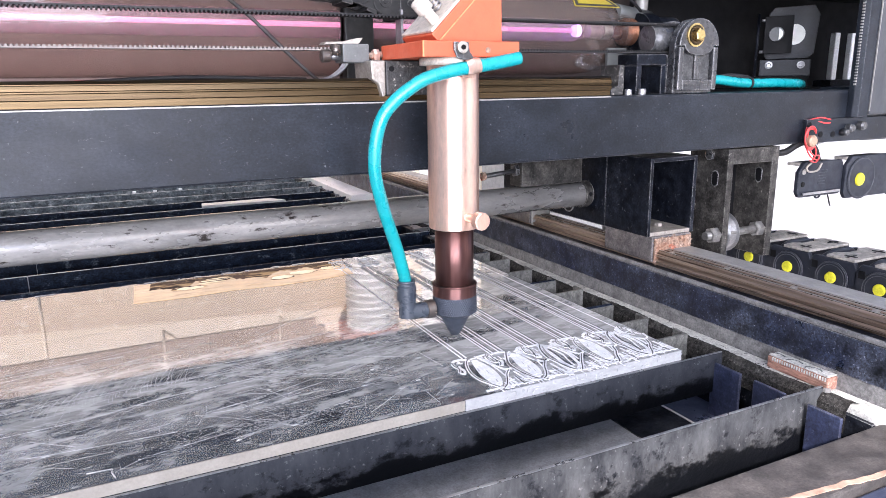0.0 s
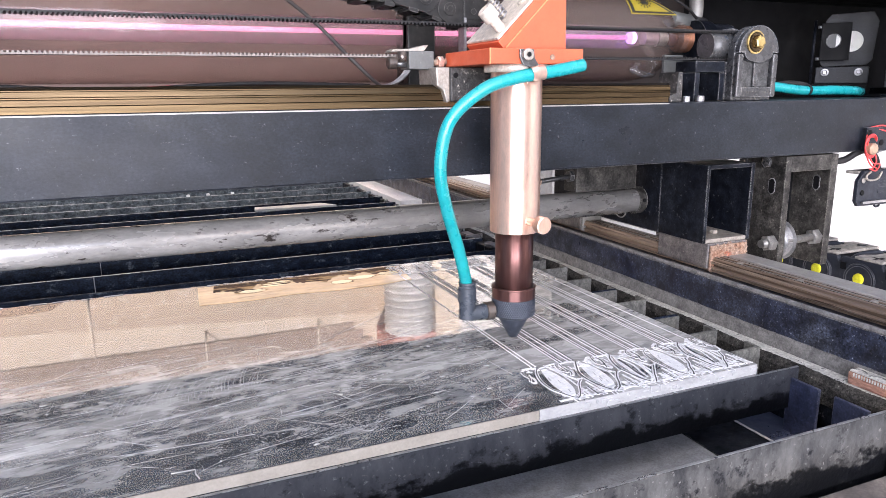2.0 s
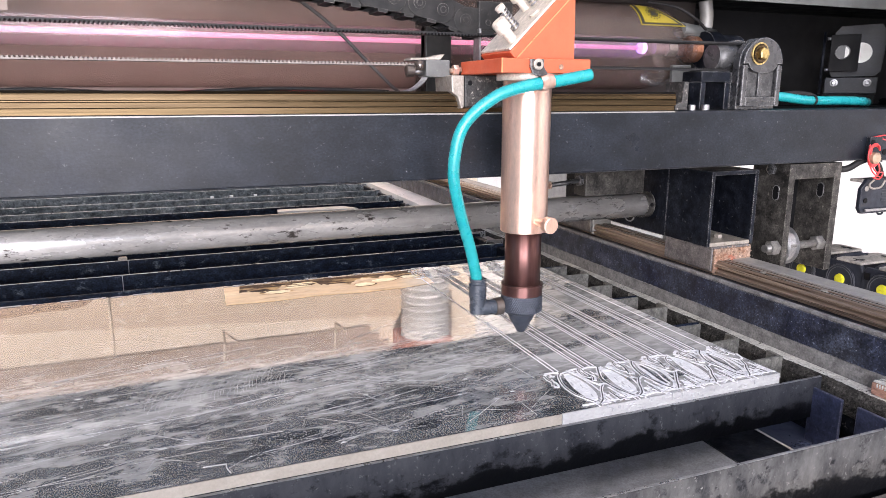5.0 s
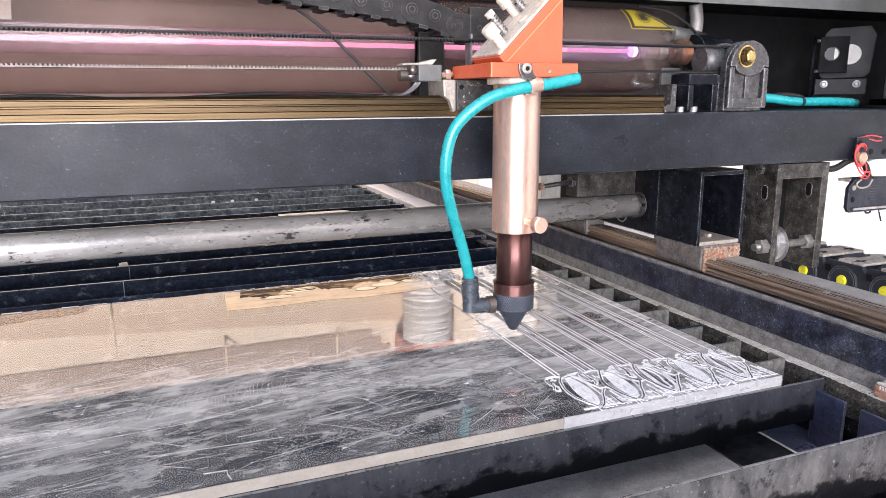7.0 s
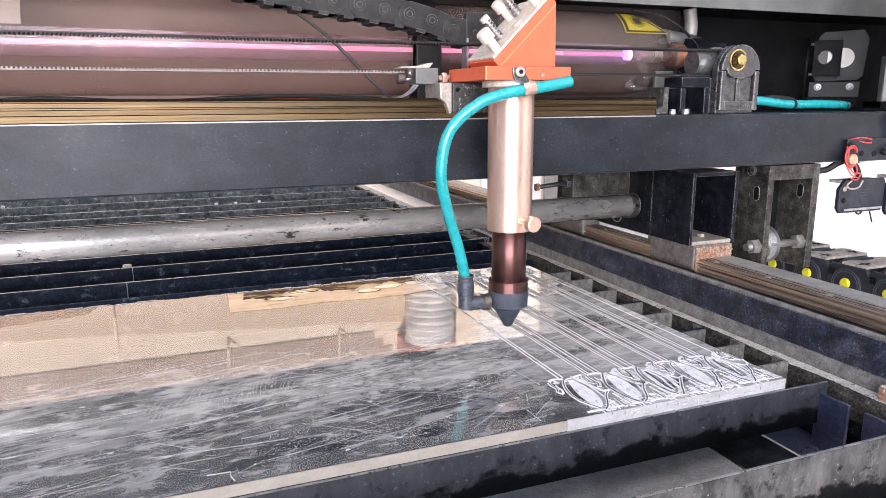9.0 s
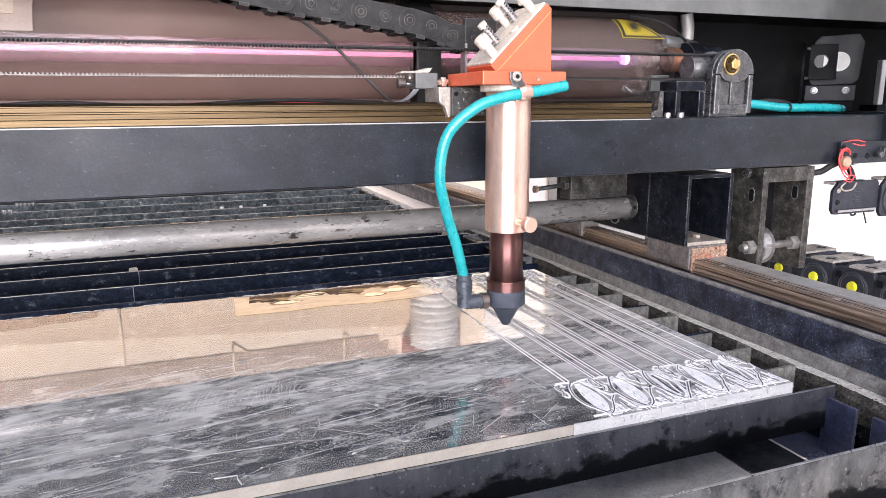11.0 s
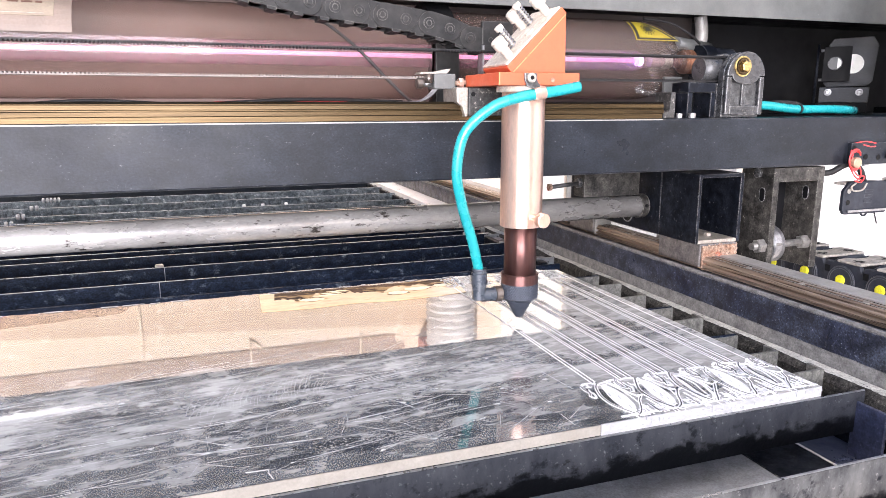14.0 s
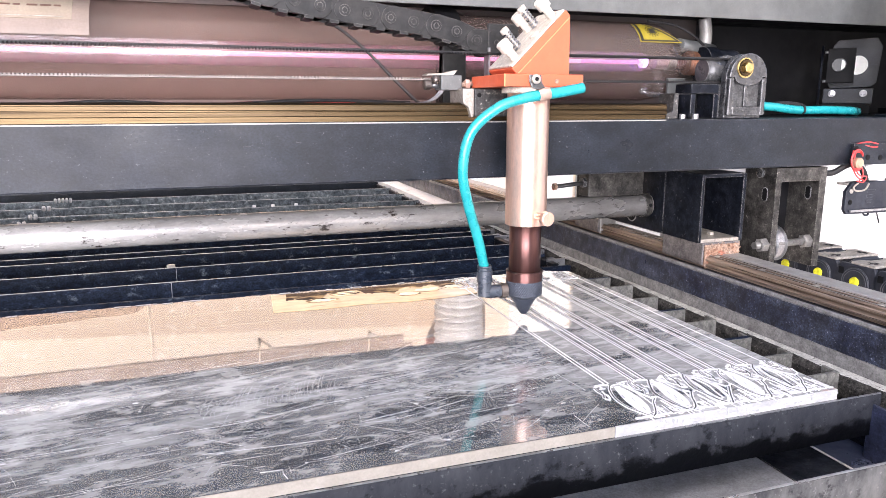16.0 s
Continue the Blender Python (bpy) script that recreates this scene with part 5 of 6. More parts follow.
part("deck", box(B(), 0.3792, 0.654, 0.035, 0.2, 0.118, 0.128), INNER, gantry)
bars = part("pale_bar", box(B(), 0.494, 0.501, 0.15, 0.156, 0.1345, 0.179, 0.0008), FROST, gantry, "pale aluminium bar")
part("pale_bar", box(B(), 0.519, 0.526, 0.15, 0.156, 0.1345, 0.179, 0.0008), FROST, gantry)
part("bar_foot", box(B(), 0.487, 0.535, 0.145, 0.165, 0.1282, 0.1344, 0.0005), DARK_STEEL, gantry)

# strap of holes with its bolts and the tie of red wire
strap = part("hole_strap", box(B(), 0.2945, 0.47, 0.0225, 0.0258, 0.0905, 0.1075, 0.0005), BLACK_PAINT, gantry)
for x, z in ((0.297, 0.1035), (0.310, 0.0965), (0.3235, 0.0960)):
    part("hole", lathe(B(), [(0, 0.0022), (0.0003, 0.0022)], (x, 0.0224, z), (0, -1, 0), 14), INNER, strap)
for x, z, r in ((0.2975, 0.0925, 0.0042), (0.333, 0.0972, 0.0026), (0.339, 0.1, 0.0032), (0.352, 0.1015, 0.0034)):
    part("bolt", lathe(B(), [(0, r), (0.004, r), (0.0052, r * 0.7)], (x, 0.0222, z), (0, -1, 0), 14), RUST_TAN if x < 0.3 else CAST, strap)
wire = thing("red_wire_tie", "loops of red wire tied round a bolt", "wire")
for pts in ([(0.2985, 0.0245, 0.1055), (0.2935, 0.0220, 0.100), (0.2925, 0.0210, 0.0925), (0.296, 0.0210, 0.0855), (0.302, 0.0220, 0.0805), (0.309, 0.0225, 0.078)],
            [(0.2985, 0.0245, 0.1055), (0.306, 0.0230, 0.106), (0.3135, 0.0220, 0.1045), (0.319, 0.0220, 0.1045)],
            [(0.2985, 0.0245, 0.107), (0.309, 0.0230, 0.1085), (0.319, 0.0220, 0.107)],
            [(0.2965, 0.0220, 0.1), (0.2945, 0.0210, 0.094), (0.2975, 0.0210, 0.087), (0.3035, 0.0215, 0.082), (0.311, 0.0220, 0.081), (0.308, 0.0220, 0.0765), (0.301, 0.0220, 0.078)],
            [(0.3, 0.0230, 0.094), (0.305, 0.0220, 0.088), (0.307, 0.0220, 0.082), (0.303, 0.0220, 0.0775)]):
    part("strand", hose(B(), pts, 0.0005, 8, 8), RED_WIRE, wire)
for k in range(3):
    part("strand", hose(B(), [(0.2975 + 0.0062 * math.cos(a) - 0.0012 * k, 0.0205 - 0.0009 * k, 0.0935 + 0.0075 * math.sin(a) + 0.001 * k) for a in [0.6 + 0.5 * n for n in range(11)]], 0.0005, 8, 4), RED_WIRE, wire)
part("grey_strand", hose(B(), [(0.303, 0.0220, 0.076), (0.298, 0.0215, 0.073), (0.301, 0.0215, 0.070), (0.31, 0.0215, 0.0705), (0.314, 0.0215, 0.0755)], 0.0007, 8, 8), IVORY, wire)
part("cut_strand", hose(B(), [(0.312, 0.0255, 0.0895), (0.325, 0.0235, 0.093), (0.338, 0.0245, 0.0985)], 0.0009, 8, 8), SILVER, wire)

# upper end of the cable chain hung from the gantry
up = thing("chain_end", "black cable chain end with a yellow dot hung from the gantry", "cable chain")
for x0, x1, y0, z0, z1 in ((0.2945, 0.3435, 0.0245, 0.0505, 0.0765), (0.3437, 0.40, 0.022, 0.0465, 0.0785), (0.4002, 0.455, 0.024, 0.0445, 0.0765)):
    ln = part("link", prism(B(), [(x0, z0 + 0.004), (x0 + 0.003, z0), (x1 - 0.002, z0), (x1, z0 + 0.003), (x1, z1 - 0.003), (x1 - 0.002, z1), (x0 + 0.006, z1), (x0, z1 - 0.007)], "y", y0, y0 + 0.0035, 0.0007), CHAIN, up)
    part("cover_bar", box(B(), x0 + 0.004, x1 - 0.004, y0 + 0.0036, y0 + 0.014, z1 - 0.003, z1 - 0.0008, 0.0006), DUSTY_COVER, ln)
    part("cover_slot", box(B(), x0 + 0.012, x1 - 0.014, y0 + 0.007, y0 + 0.0095, z1 - 0.0008, z1 - 0.0006), INNER, ln)
for x, z in ((0.2995, 0.0695), (0.2995, 0.0605)):
    part("hole", lathe(B(), [(0, 0.0021), (0.0004, 0.0019)], (x, 0.0244, z), (0, -1, 0), 14), INNER if z < 0.065 else DUSTY_COVER, up)
for k in range(3):
    part("raised_mark", box(B(), 0.316, 0.325, 0.0241, 0.0245, 0.0595 + 0.0042 * k, 0.0618 + 0.0042 * k, 0.0002), CHAIN, up)
part("ring", lathe(B(), [(0, 0.0165), (0.0008, 0.016)], (0.362, 0.0219, 0.0615), (0, -1, 0), 32), CHAIN, up)
part("rim", lathe(B(), [(0, 0.0155), (0.0003, 0.0153), (0.0003, 0.0149), (0, 0.0147)], (0.362, 0.0211, 0.0615), (0, -1, 0), 36, False), RIM_GREY, up)
part("dot", lathe(B(), [(0, 0.0052), (0.0012, 0.0048), (0.0016, 0.0034)], (0.359, 0.021, 0.0605), (0, -1, 0), 24), YELLOW, up, "yellow plug")
part("lip", box(B(), 0.299, 0.340, 0.0225, 0.0238, 0.0525, 0.0542), SILVER, up)
part("hook", hose(B(), [(0.321, 0.03, 0.0508), (0.323, 0.03, 0.0482), (0.3265, 0.03, 0.0482), (0.328, 0.03, 0.0508)], 0.0008, 8, 6), CHAIN, up)
part("tie_end", rod(B(), (0.336, 0.03, 0.0507), (0.3395, 0.029, 0.0405), 0.0006, 6), RUBBER, up)
part("cable", hose(B(), [(0.278, 0.034, 0.0835), (0.286, 0.031, 0.0845), (0.294, 0.028, 0.0895), (0.302, 0.027, 0.091), (0.312, 0.0275, 0.086), (0.318, 0.028, 0.0765)], 0.0024, 10), RUBBER, up, "black cable")

shaft = thing("drive_shaft", "scuffed bare steel drive shaft under the gantry", "shaft")
part("end_ring", lathe(B(), [(0, 0.0094), (0.0004, 0.0099), (0.006, 0.0099), (0.0064, 0.0094)], (0.1515, 0.096, 0.0555), (1, 0, 0), 32), DUSTY_CAST, shaft, "dark clamping ring")
part("set_screw", lathe(B(), [(0, 0.0016), (0.0006, 0.0014)], (0.1547, 0.0862, 0.0565), (0, -1, 0), 10), INNER, shaft)
part("shaft_rod", rod(B(), (-0.8, 0.096, 0.0555), (0.1585, 0.096, 0.0555), 0.0092, 40), ROD_STEEL, shaft)

# ---- belt ----
belt = thing("timing_belt", "thin toothed timing belt along the gantry", "belt")


def toothed(x0, x1, z, down, material, name, label):
    bm = B()
    box(bm, x0, x1, 0.037, 0.044, z + (0 if down else 0.0004), z + (0.0008 if down else 0.0011))
    n = int((x1 - x0) / 0.002)
    for k in range(n):
        x = x0 + 0.002 * k + 0.0003
        a, b = (z - 0.0009, z - 0.00001) if down else (z + 0.00111, z + 0.002)
        prism(bm, [(x, b if down else a), (x + 0.0012, b if down else a), (x + 0.001, a if down else b), (x + 0.0002, a if down else b)], "y", 0.0371, 0.0439)
    tagged(part(name, bm, material, belt, label))


toothed(-0.8, 0.184, 0.1705, True, RUBBER, "upper_run", "black upper run with teeth below")
toothed(-0.8, -0.0448, 0.1525, False, BELT_PALE, "lower_run", "worn pale lower run with teeth above")
toothed(0.0, 0.186, 0.1525, False, RUBBER, "return_run", "dark lower run")

# ---- laser tube ----
tube = thing("laser_tube", "glass laser tube, tinted for warm reflections, with glowing pink plasma", "laser tube")
C = (0, 0.13, 0.173)
part("jacket", lathe(B(), [(-0.8, 0.032), (0.165, 0.032), (0.178, 0.0305), (0.188, 0.0265), (0.196, 0.0195), (0.203, 0.014), (0.214, 0.0125)], C, (1, 0, 0), 64, False), TUBE_GLASS, tube)
part("bore", lathe(B(), [(-0.8, 0.0085), (0.165, 0.0085), (0.172, 0.006), (0.21, 0.006)], C, (1, 0, 0), 32), INNER_GLASS, tube)
part("plasma", rod(B(), (-0.8, 0.13, 0.173), (0.168, 0.13, 0.173), 0.0016, 16), PLASMA, tube, "glowing pink plasma line")
part("electrode_glow", lathe(B(), [(0, 0.002), (0.002, 0.0042), (0.006, 0.0045), (0.0075, 0.003)], (0.1655, 0.13, 0.173), (1, 0, 0), 20), PLASMA_END, tube, "violet glowing electrode")
part("violet_halo", lathe(B(), [(-0.06, 0.0075), (-0.02, 0.0078), (0.0, 0.0074)], (0.1655, 0.13, 0.173), (1, 0, 0), 24, False), VIOLET_GLOW, tube, "violet glow round the plasma, tinted into the inner glass")
part("electrode", lathe(B(), [(0, 0.005), (0.012, 0.005), (0.012, 0.0062), (0.02, 0.0062)], (0.18, 0.13, 0.173), (1, 0, 0), 24), SILVER, tube)
for k in range(4):
    part("copper_ring", lathe(B(), [(0, 0.0088), (0.0012, 0.0102), (0.0024, 0.0088)], (0.2125 + 0.0027 * k, 0.13, 0.173), (1, 0, 0), 28), DULL_COPPER, tube)
part("end_block", lathe(B(), [(0, 0.0145), (0.012, 0.0145), (0.013, 0.012), (0.034, 0.012)], (0.229, 0.13, 0.173), (1, 0, 0), 28), DARK_STEEL, tube)
part("water_coil", hose(B(), [(0.150, 0.104, 0.15), (0.158, 0.100, 0.146), (0.168, 0.103, 0.1455), (0.175, 0.110, 0.1475), (0.168, 0.112, 0.152), (0.158, 0.106, 0.153), (0.150, 0.1, 0.148)], 0.0022, 12), GLASS, tube)
part("water_coil", hose(B(), [(0.168, 0.112, 0.165), (0.171, 0.108, 0.16), (0.168, 0.106, 0.156), (0.172, 0.104, 0.151)], 0.003, 12), GLASS, tube)
part("water_pipe", hose(B(), [(0.232, 0.15, 0.186), (0.246, 0.15, 0.189), (0.2485, 0.15, 0.2), (0.246, 0.15, 0.214)], 0.0055, 16), PALE_STEEL, tube, "milky water hose")
part("pipe_arm", rod(B(), (0.205, 0.13, 0.188), (0.256, 0.15, 0.186), 0.0058, 18), COVER, tube)
part("lead", hose(B(), [(0.165, 0.12, 0.206), (0.19, 0.118, 0.203), (0.21, 0.118, 0.195), (0.226, 0.124, 0.188)], 0.0011, 8), RUBBER, tube)
part("cable", hose(B(), [(-0.135, 0.094, 0.207), (-0.107, 0.0935, 0.194), (-0.082, 0.0935, 0.1765), (-0.058, 0.0945, 0.1538), (-0.0415, 0.096, 0.1395), (-0.03, 0.098, 0.1355)], 0.0011, 8), PLY, tube, "black cable across the tube")
for y in (0.090, 0.086, 0.082):
    part("wire", hose(B(), [(-0.055, y, 0.1385), (-0.038, y, 0.1395), (-0.028, y, 0.146), (-0.024, y, 0.156)], 0.0007, 8), SILVER, tube)
bm = B()
for x0, x1 in ((-0.0245, -0.0065),):
    pts = []
    for k in range(15):
        a = radians(205 - 190 * k / 14 + 15)
        pts.append((0.13 + 0.0335 * math.cos(a), 0.173 + 0.0335 * math.sin(a)))
    for k in range(15):
        a = radians(30 + 190 * k / 14)
        pts.append((0.13 + 0.0375 * math.cos(a), 0.173 + 0.0375 * math.sin(a)))
    prism(bm, pts, "x", x0, x1)
hold = part("holder", bm, INNER, tube, "black tube holder")
part("holder_leg", box(B(), -0.0245, -0.0065, 0.0905, 0.1, 0.1282, 0.1795, 0.001), CHAIN_GREY, hold)
bm = B()


def on_tube(bm, x0, x1, a0, a1, r, n=8, cut=0.0):
    """A thin curved patch on the tube between two angles."""
    rows = []
    for k in range(n + 1):
        a = radians(a0 + (a1 - a0) * k / n)
        y, z = 0.13 + r * math.cos(a), 0.173 + r * math.sin(a)
        y2, z2 = 0.13 + (r + 0.0003) * math.cos(a), 0.173 + (r + 0.0003) * math.sin(a)
        e = x1 - cut * k / n
        rows.append([bm.verts.new(p) for p in ((x0, y, z), (e, y, z), (e, y2, z2), (x0, y2, z2))])
    for a, b in zip(rows, rows[1:]):
        for k in range(4):
            bm.faces.new((a[k], b[k], b[(k + 1) % 4], a[(k + 1) % 4]))
    bm.faces.new(rows[0])
    bm.faces.new(rows[-1][::-1])
    bmesh.ops.recalc_face_normals(bm, faces=bm.faces)
    return bm


lab = part("warning_label", on_tube(B(), 0.1475, 0.1845, 153, 116, 0.0323, 8, 0.027), INK, tube, "yellow triangular laser warning label")
part("label_rim", on_tube(B(), 0.1465, 0.1865, 154.5, 115, 0.0321, 8, 0.027), LABEL_YELLOW, lab)
part("label_face", on_tube(B(), 0.1497, 0.1795, 151, 118, 0.0327, 8, 0.025), LABEL_YELLOW, lab)
part("burst", on_tube(B(), 0.1577, 0.1627, 140, 131, 0.0331, 4), INK, lab)
for k in range(28):
    a = 2 * math.pi * (k // 2) / 14
    q = 1 if k % 2 else 1.5
    x, b = 0.1602 + 0.0038 * q * math.cos(a), 135.5 + 6.6 * q * math.sin(a)
    part("ray", on_tube(B(), x - 0.0004, x + 0.0004, b + 0.9, b - 0.9, 0.0331, 1), INK, lab)
film = part("label_film", on_tube(B(), -0.46, -0.2525, 168, 112, 0.0321, 8), LABEL_FILM, tube, "tan film under a paper label")
pap = part("paper_label", on_tube(B(), -0.46, -0.262, 150, 112, 0.0324, 8), PAPER, tube, "cream paper label with a line of print")
for k in range(26):
    x = -0.457 + 0.0074 * k
    part("print_bar", on_tube(B(), x, x + 0.0058 - 0.002 * (k % 3 == 1), 132, 129.6, 0.0327, 1), PRINT, pap)
part("label_border", on_tube(B(), -0.46, -0.267, 147.5, 146.8, 0.0327, 1), IVORY, pap)
part("back_panel", box(B(), -0.8, -0.005, 0.166, 0.17, 0.1285, 0.2142), ROSE_PANEL, tube)
part("dark_panel", box(B(), -0.0045, 0.25, 0.166, 0.17, 0.1285, 0.2142), BROWN_PANEL, tube, "dark brown back panel")
part("lead_wire", hose(B(), [(-0.32, 0.083, 0.1335), (-0.25, 0.083, 0.1395), (-0.19, 0.083, 0.1375), (-0.12, 0.084, 0.1405), (-0.05, 0.088, 0.139)], 0.0012, 8), RUBBER, tube)
part("red_lead", hose(B(), [(-0.2, 0.085, 0.1365), (-0.15, 0.085, 0.139), (-0.09, 0.086, 0.1395)], 0.0013, 8), RED_WIRE, tube)

# mirror mount at the end of the tube
mm = thing("mirror_mount", "black adjustable mirror mount with a round mirror", "mirror mount")
part("base", box(B(), -0.0145, 0.03, 0.004, 0.02, -0.0498, -0.0395, 0.001), INNER, mm)
part("base_plate", box(B(), -0.0125, 0.031, 0.0085, 0.0125, -0.0394, -0.0245, 0.0006), BLACK_PAINT, mm)
part("back_plate", prism(B(), [(-0.0065, -0.0242), (0.0285, -0.0232), (0.033, -0.019), (0.0352, 0.0155), (0.0302, 0.0238), (-0.003, 0.0226), (-0.0075, 0.0172), (-0.0092, -0.021)], "y", 0.013, 0.016, 0.0004), BLACK_PAINT, mm, "grey chamfered back plate")
bp = part("hinged_plate", box(B(), -0.0115, 0.0125, -0.004, 0.0, -0.0192, 0.0138, 0.0005), INNER, mm)
part("bore_ring", lathe(B(), [(0, 0.0066), (0.0006, 0.0062), (0.0004, 0.0058)], (-0.0012, -0.0041, -0.002), (0, -1, 0), 28, False), CAST, bp)
part("bore", lathe(B(), [(0, 0.0058), (0.0003, 0.0058)], (-0.0012, -0.0041, -0.002), (0, -1, 0), 28), COVER, bp)
# Pale crescent: a glint painted inside the bore.
part("bore_glint", prism(B(), [(-0.0012 + 0.0054 * math.cos(a), -0.002 + 0.0054 * math.sin(a)) for a in [-1.2 + 0.2 * k for k in range(13)]], "y", -0.0048, -0.0045), MIRROR, bp)
part("mirror", lathe(B(), [(0, 0.0092), (0.0015, 0.0092)], (0.0150, 0.0129, -0.002), (0, -1, 0), 36), MIRROR, mm, "round silvery mirror")
for x in (-0.0048, 0.0226):
    part("screw", lathe(B(), [(0, 0.0034), (0.002, 0.0034), (0.0022, 0.002), (0.0012, 0.0015)], (x, 0.0084, -0.0295), (0, -1, 0), 18), SILVER, mm)
for z in (-0.0175, 0.0105):
    part("pin", rod(B(), (-0.0145, -0.002, z), (-0.0106, -0.002, z), 0.0014, 10), SILVER, mm)
part("hinge", rod(B(), (-0.0165, 0.004, -0.04), (-0.0165, 0.004, 0.017), 0.0013, 10), DARK_STEEL, mm)
airline = thing("air_line", "teal air hose lying on the beam", "hose")
part("tube", hose(B(), [(0.2, 0.06, 0.1385), (0.2412, 0.06, 0.1362), (0.273, 0.061, 0.1333), (0.305, 0.062, 0.1332), (0.334, 0.066, 0.1325), (0.36, 0.08, 0.1315)], 0.0034, 14), TEAL, airline)
part("black_cable", hose(B(), [(0.235, 0.066, 0.133), (0.257, 0.066, 0.138), (0.278, 0.066, 0.1372), (0.29, 0.066, 0.133)], 0.0022, 10), RUBBER, airline)
part("tie", lathe(B(), [(-0.001, 0.0039), (0.001, 0.0039)], (0.2775, 0.061, 0.1333), (1, 0, 0), 16), RUBBER, airline)

# ---- the cable chain above the head ----
chain = thing("head_cable_chain", "black plastic cable chain curving over the cutting head", "cable chain")
line = [(-0.002, 0.178), (-0.016, 0.179), (-0.03, 0.1842), (-0.044, 0.1873), (-0.059, 0.1892), (-0.074, 0.1912), (-0.0885, 0.193), (-0.103, 0.1945), (-0.118, 0.1966), (-0.133, 0.199), (-0.148, 0.202), (-0.163, 0.206), (-0.178, 0.211)]
for (x, z), (x2, z2) in zip(line, line[1:]):
    d = Vector((x2 - x, 0, z2 - z))
    a = math.atan2(d.z, d.x)
    ca, sa = math.cos(a), math.sin(a)

    def tip(u, v):
        return (x + u * ca - v * sa, z + u * sa + v * ca)
    pts = [tip(0.0075 * math.cos(t) + (0.0 if math.cos(t) < 0 else 0.0135), -0.0075 * math.sin(t)) for t in [math.pi / 2 + 2 * math.pi * k / 20 for k in range(20)]]
    ln = part("link", prism(B(), pts, "y", 0.0465 + 0.0006 * (len(chain.children) % 2), 0.0495, 0.0004), CHAIN_GREY, chain)
    part("far_side", prism(B(), pts, "y", 0.064, 0.0665), CHAIN_GREY, ln)
    c0, c1 = tip(0.003, 0.0066), tip(0.011, 0.0066)
    part("bridge", prism(B(), [tip(0.003, 0.0088), tip(0.0085, 0.0088), tip(0.0085, 0.0069), tip(0.003, 0.0069)], "y", 0.0455, 0.0639), CHAIN_GREY, ln)
    part("pin", lathe(B(), [(0, 0.0036), (0.0004, 0.0034), (0.00045, 0.0018), (0.0009, 0.0016)], (x, 0.0465, z), (0, -1, 0), 18), CHAIN_GREY, ln)
part("end_bracket", box(B(), -0.008, 0.014, 0.046, 0.05, 0.1735, 0.19, 0.0008), CHAIN_GREY, chain)
part("stay", box(B(), -0.0085, -0.0072, 0.044, 0.052, 0.152, 0.1745), SILVER, chain)

# ---- the cutting head ----
head = thing("cutting_head", "laser cutting head with orange mirror mount and copper sleeve", "cutting head")
cb = part("carriage_block", box(B(), -0.0265, 0.0235, 0.0225, 0.05, 0.1302, 0.1476, 0.0008), PITTED, head, "pitted dark carriage block")
part("end_seal", prism(B(), [(-0.0345, 0.1476), (-0.0268, 0.1476), (-0.0268, 0.1305), (-0.0285, 0.1295), (-0.0305, 0.136), (-0.034, 0.1385)], "y", 0.0225, 0.048, 0.0006), IVORY, cb, "worn pale end seal")
part("hole", lathe(B(), [(0, 0.0014), (0.0003, 0.0014)], (-0.0235, 0.0224, 0.1435), (0, -1, 0), 12), INNER, cb)
pl = part("plate", box(B(), -0.0235, 0.0278, -0.017, 0.036, 0.148, 0.1552, 0.0005), ORANGE, head, "orange anodised plate")
for z0 in (0.148,):
    part("worn_lit_corner", box(B(), -0.0239, -0.0232, -0.0174, -0.0167, z0, 0.1552), ORANGE_EDGE, pl)
part("hole", lathe(B(), [(0, 0.0015), (0.0003, 0.0013)], (0.0102, -0.0171, 0.1512), (0, -1, 0), 14), RUST, pl)
part("flange", rod(B(), (0, 0, 0.1445), (0, 0, 0.1479), 0.0165, 48), PLATE_FACE, head, "pale flange ring")
wd = part("wedge", prism(B(), [(-0.0126, 0.1553), (0.0208, 0.1553), (0.0202, 0.1885)], "y", -0.012, 0.024, 0.0003), ORANGE, head, "orange mirror wedge")
U, V = Vector((0.7071, 0, 0.7071)), Vector((-0.7071, 0, 0.7071))
O = Vector((-0.0126, 0, 0.1556))


def inclined(u, v):
    p = O + U * u + V * v
    return (p.x, p.z)


part("mirror_plate", prism(B(), [inclined(-0.001, 0.0002), inclined(0.0472, 0.0002), inclined(0.0472, 0.0048), inclined(-0.001, 0.0048)], "y", -0.012, 0.024, 0.0004), ORANGE, wd, "orange mirror plate")
part("plate_face", prism(B(), [inclined(0.0, 0.0049), inclined(0.0466, 0.0049), inclined(0.0466, 0.0062), inclined(0.0, 0.0062)], "y", -0.0114, 0.0235, 0.0003), PLATE_FACE, wd, "dusty pale plate face")
part("worn_lit_edge", prism(B(), [inclined(0.0, -0.0002), inclined(0.046, -0.0002), inclined(0.046, 0.0003), inclined(0.0, 0.0003)], "y", -0.0122, -0.0117), ORANGE_EDGE, wd)


def knob(u, y, parent):
    p = O + U * u + V * 0.0062
    p.y = y
    k = part("knob", lathe(B(), [(0, 0.0026), (0.0065, 0.0026), (0.0066, 0.0041), (0.0122, 0.0041), (0.013, 0.0033)], p, V, 20), PLATE_FACE, parent, "pale adjusting screw")


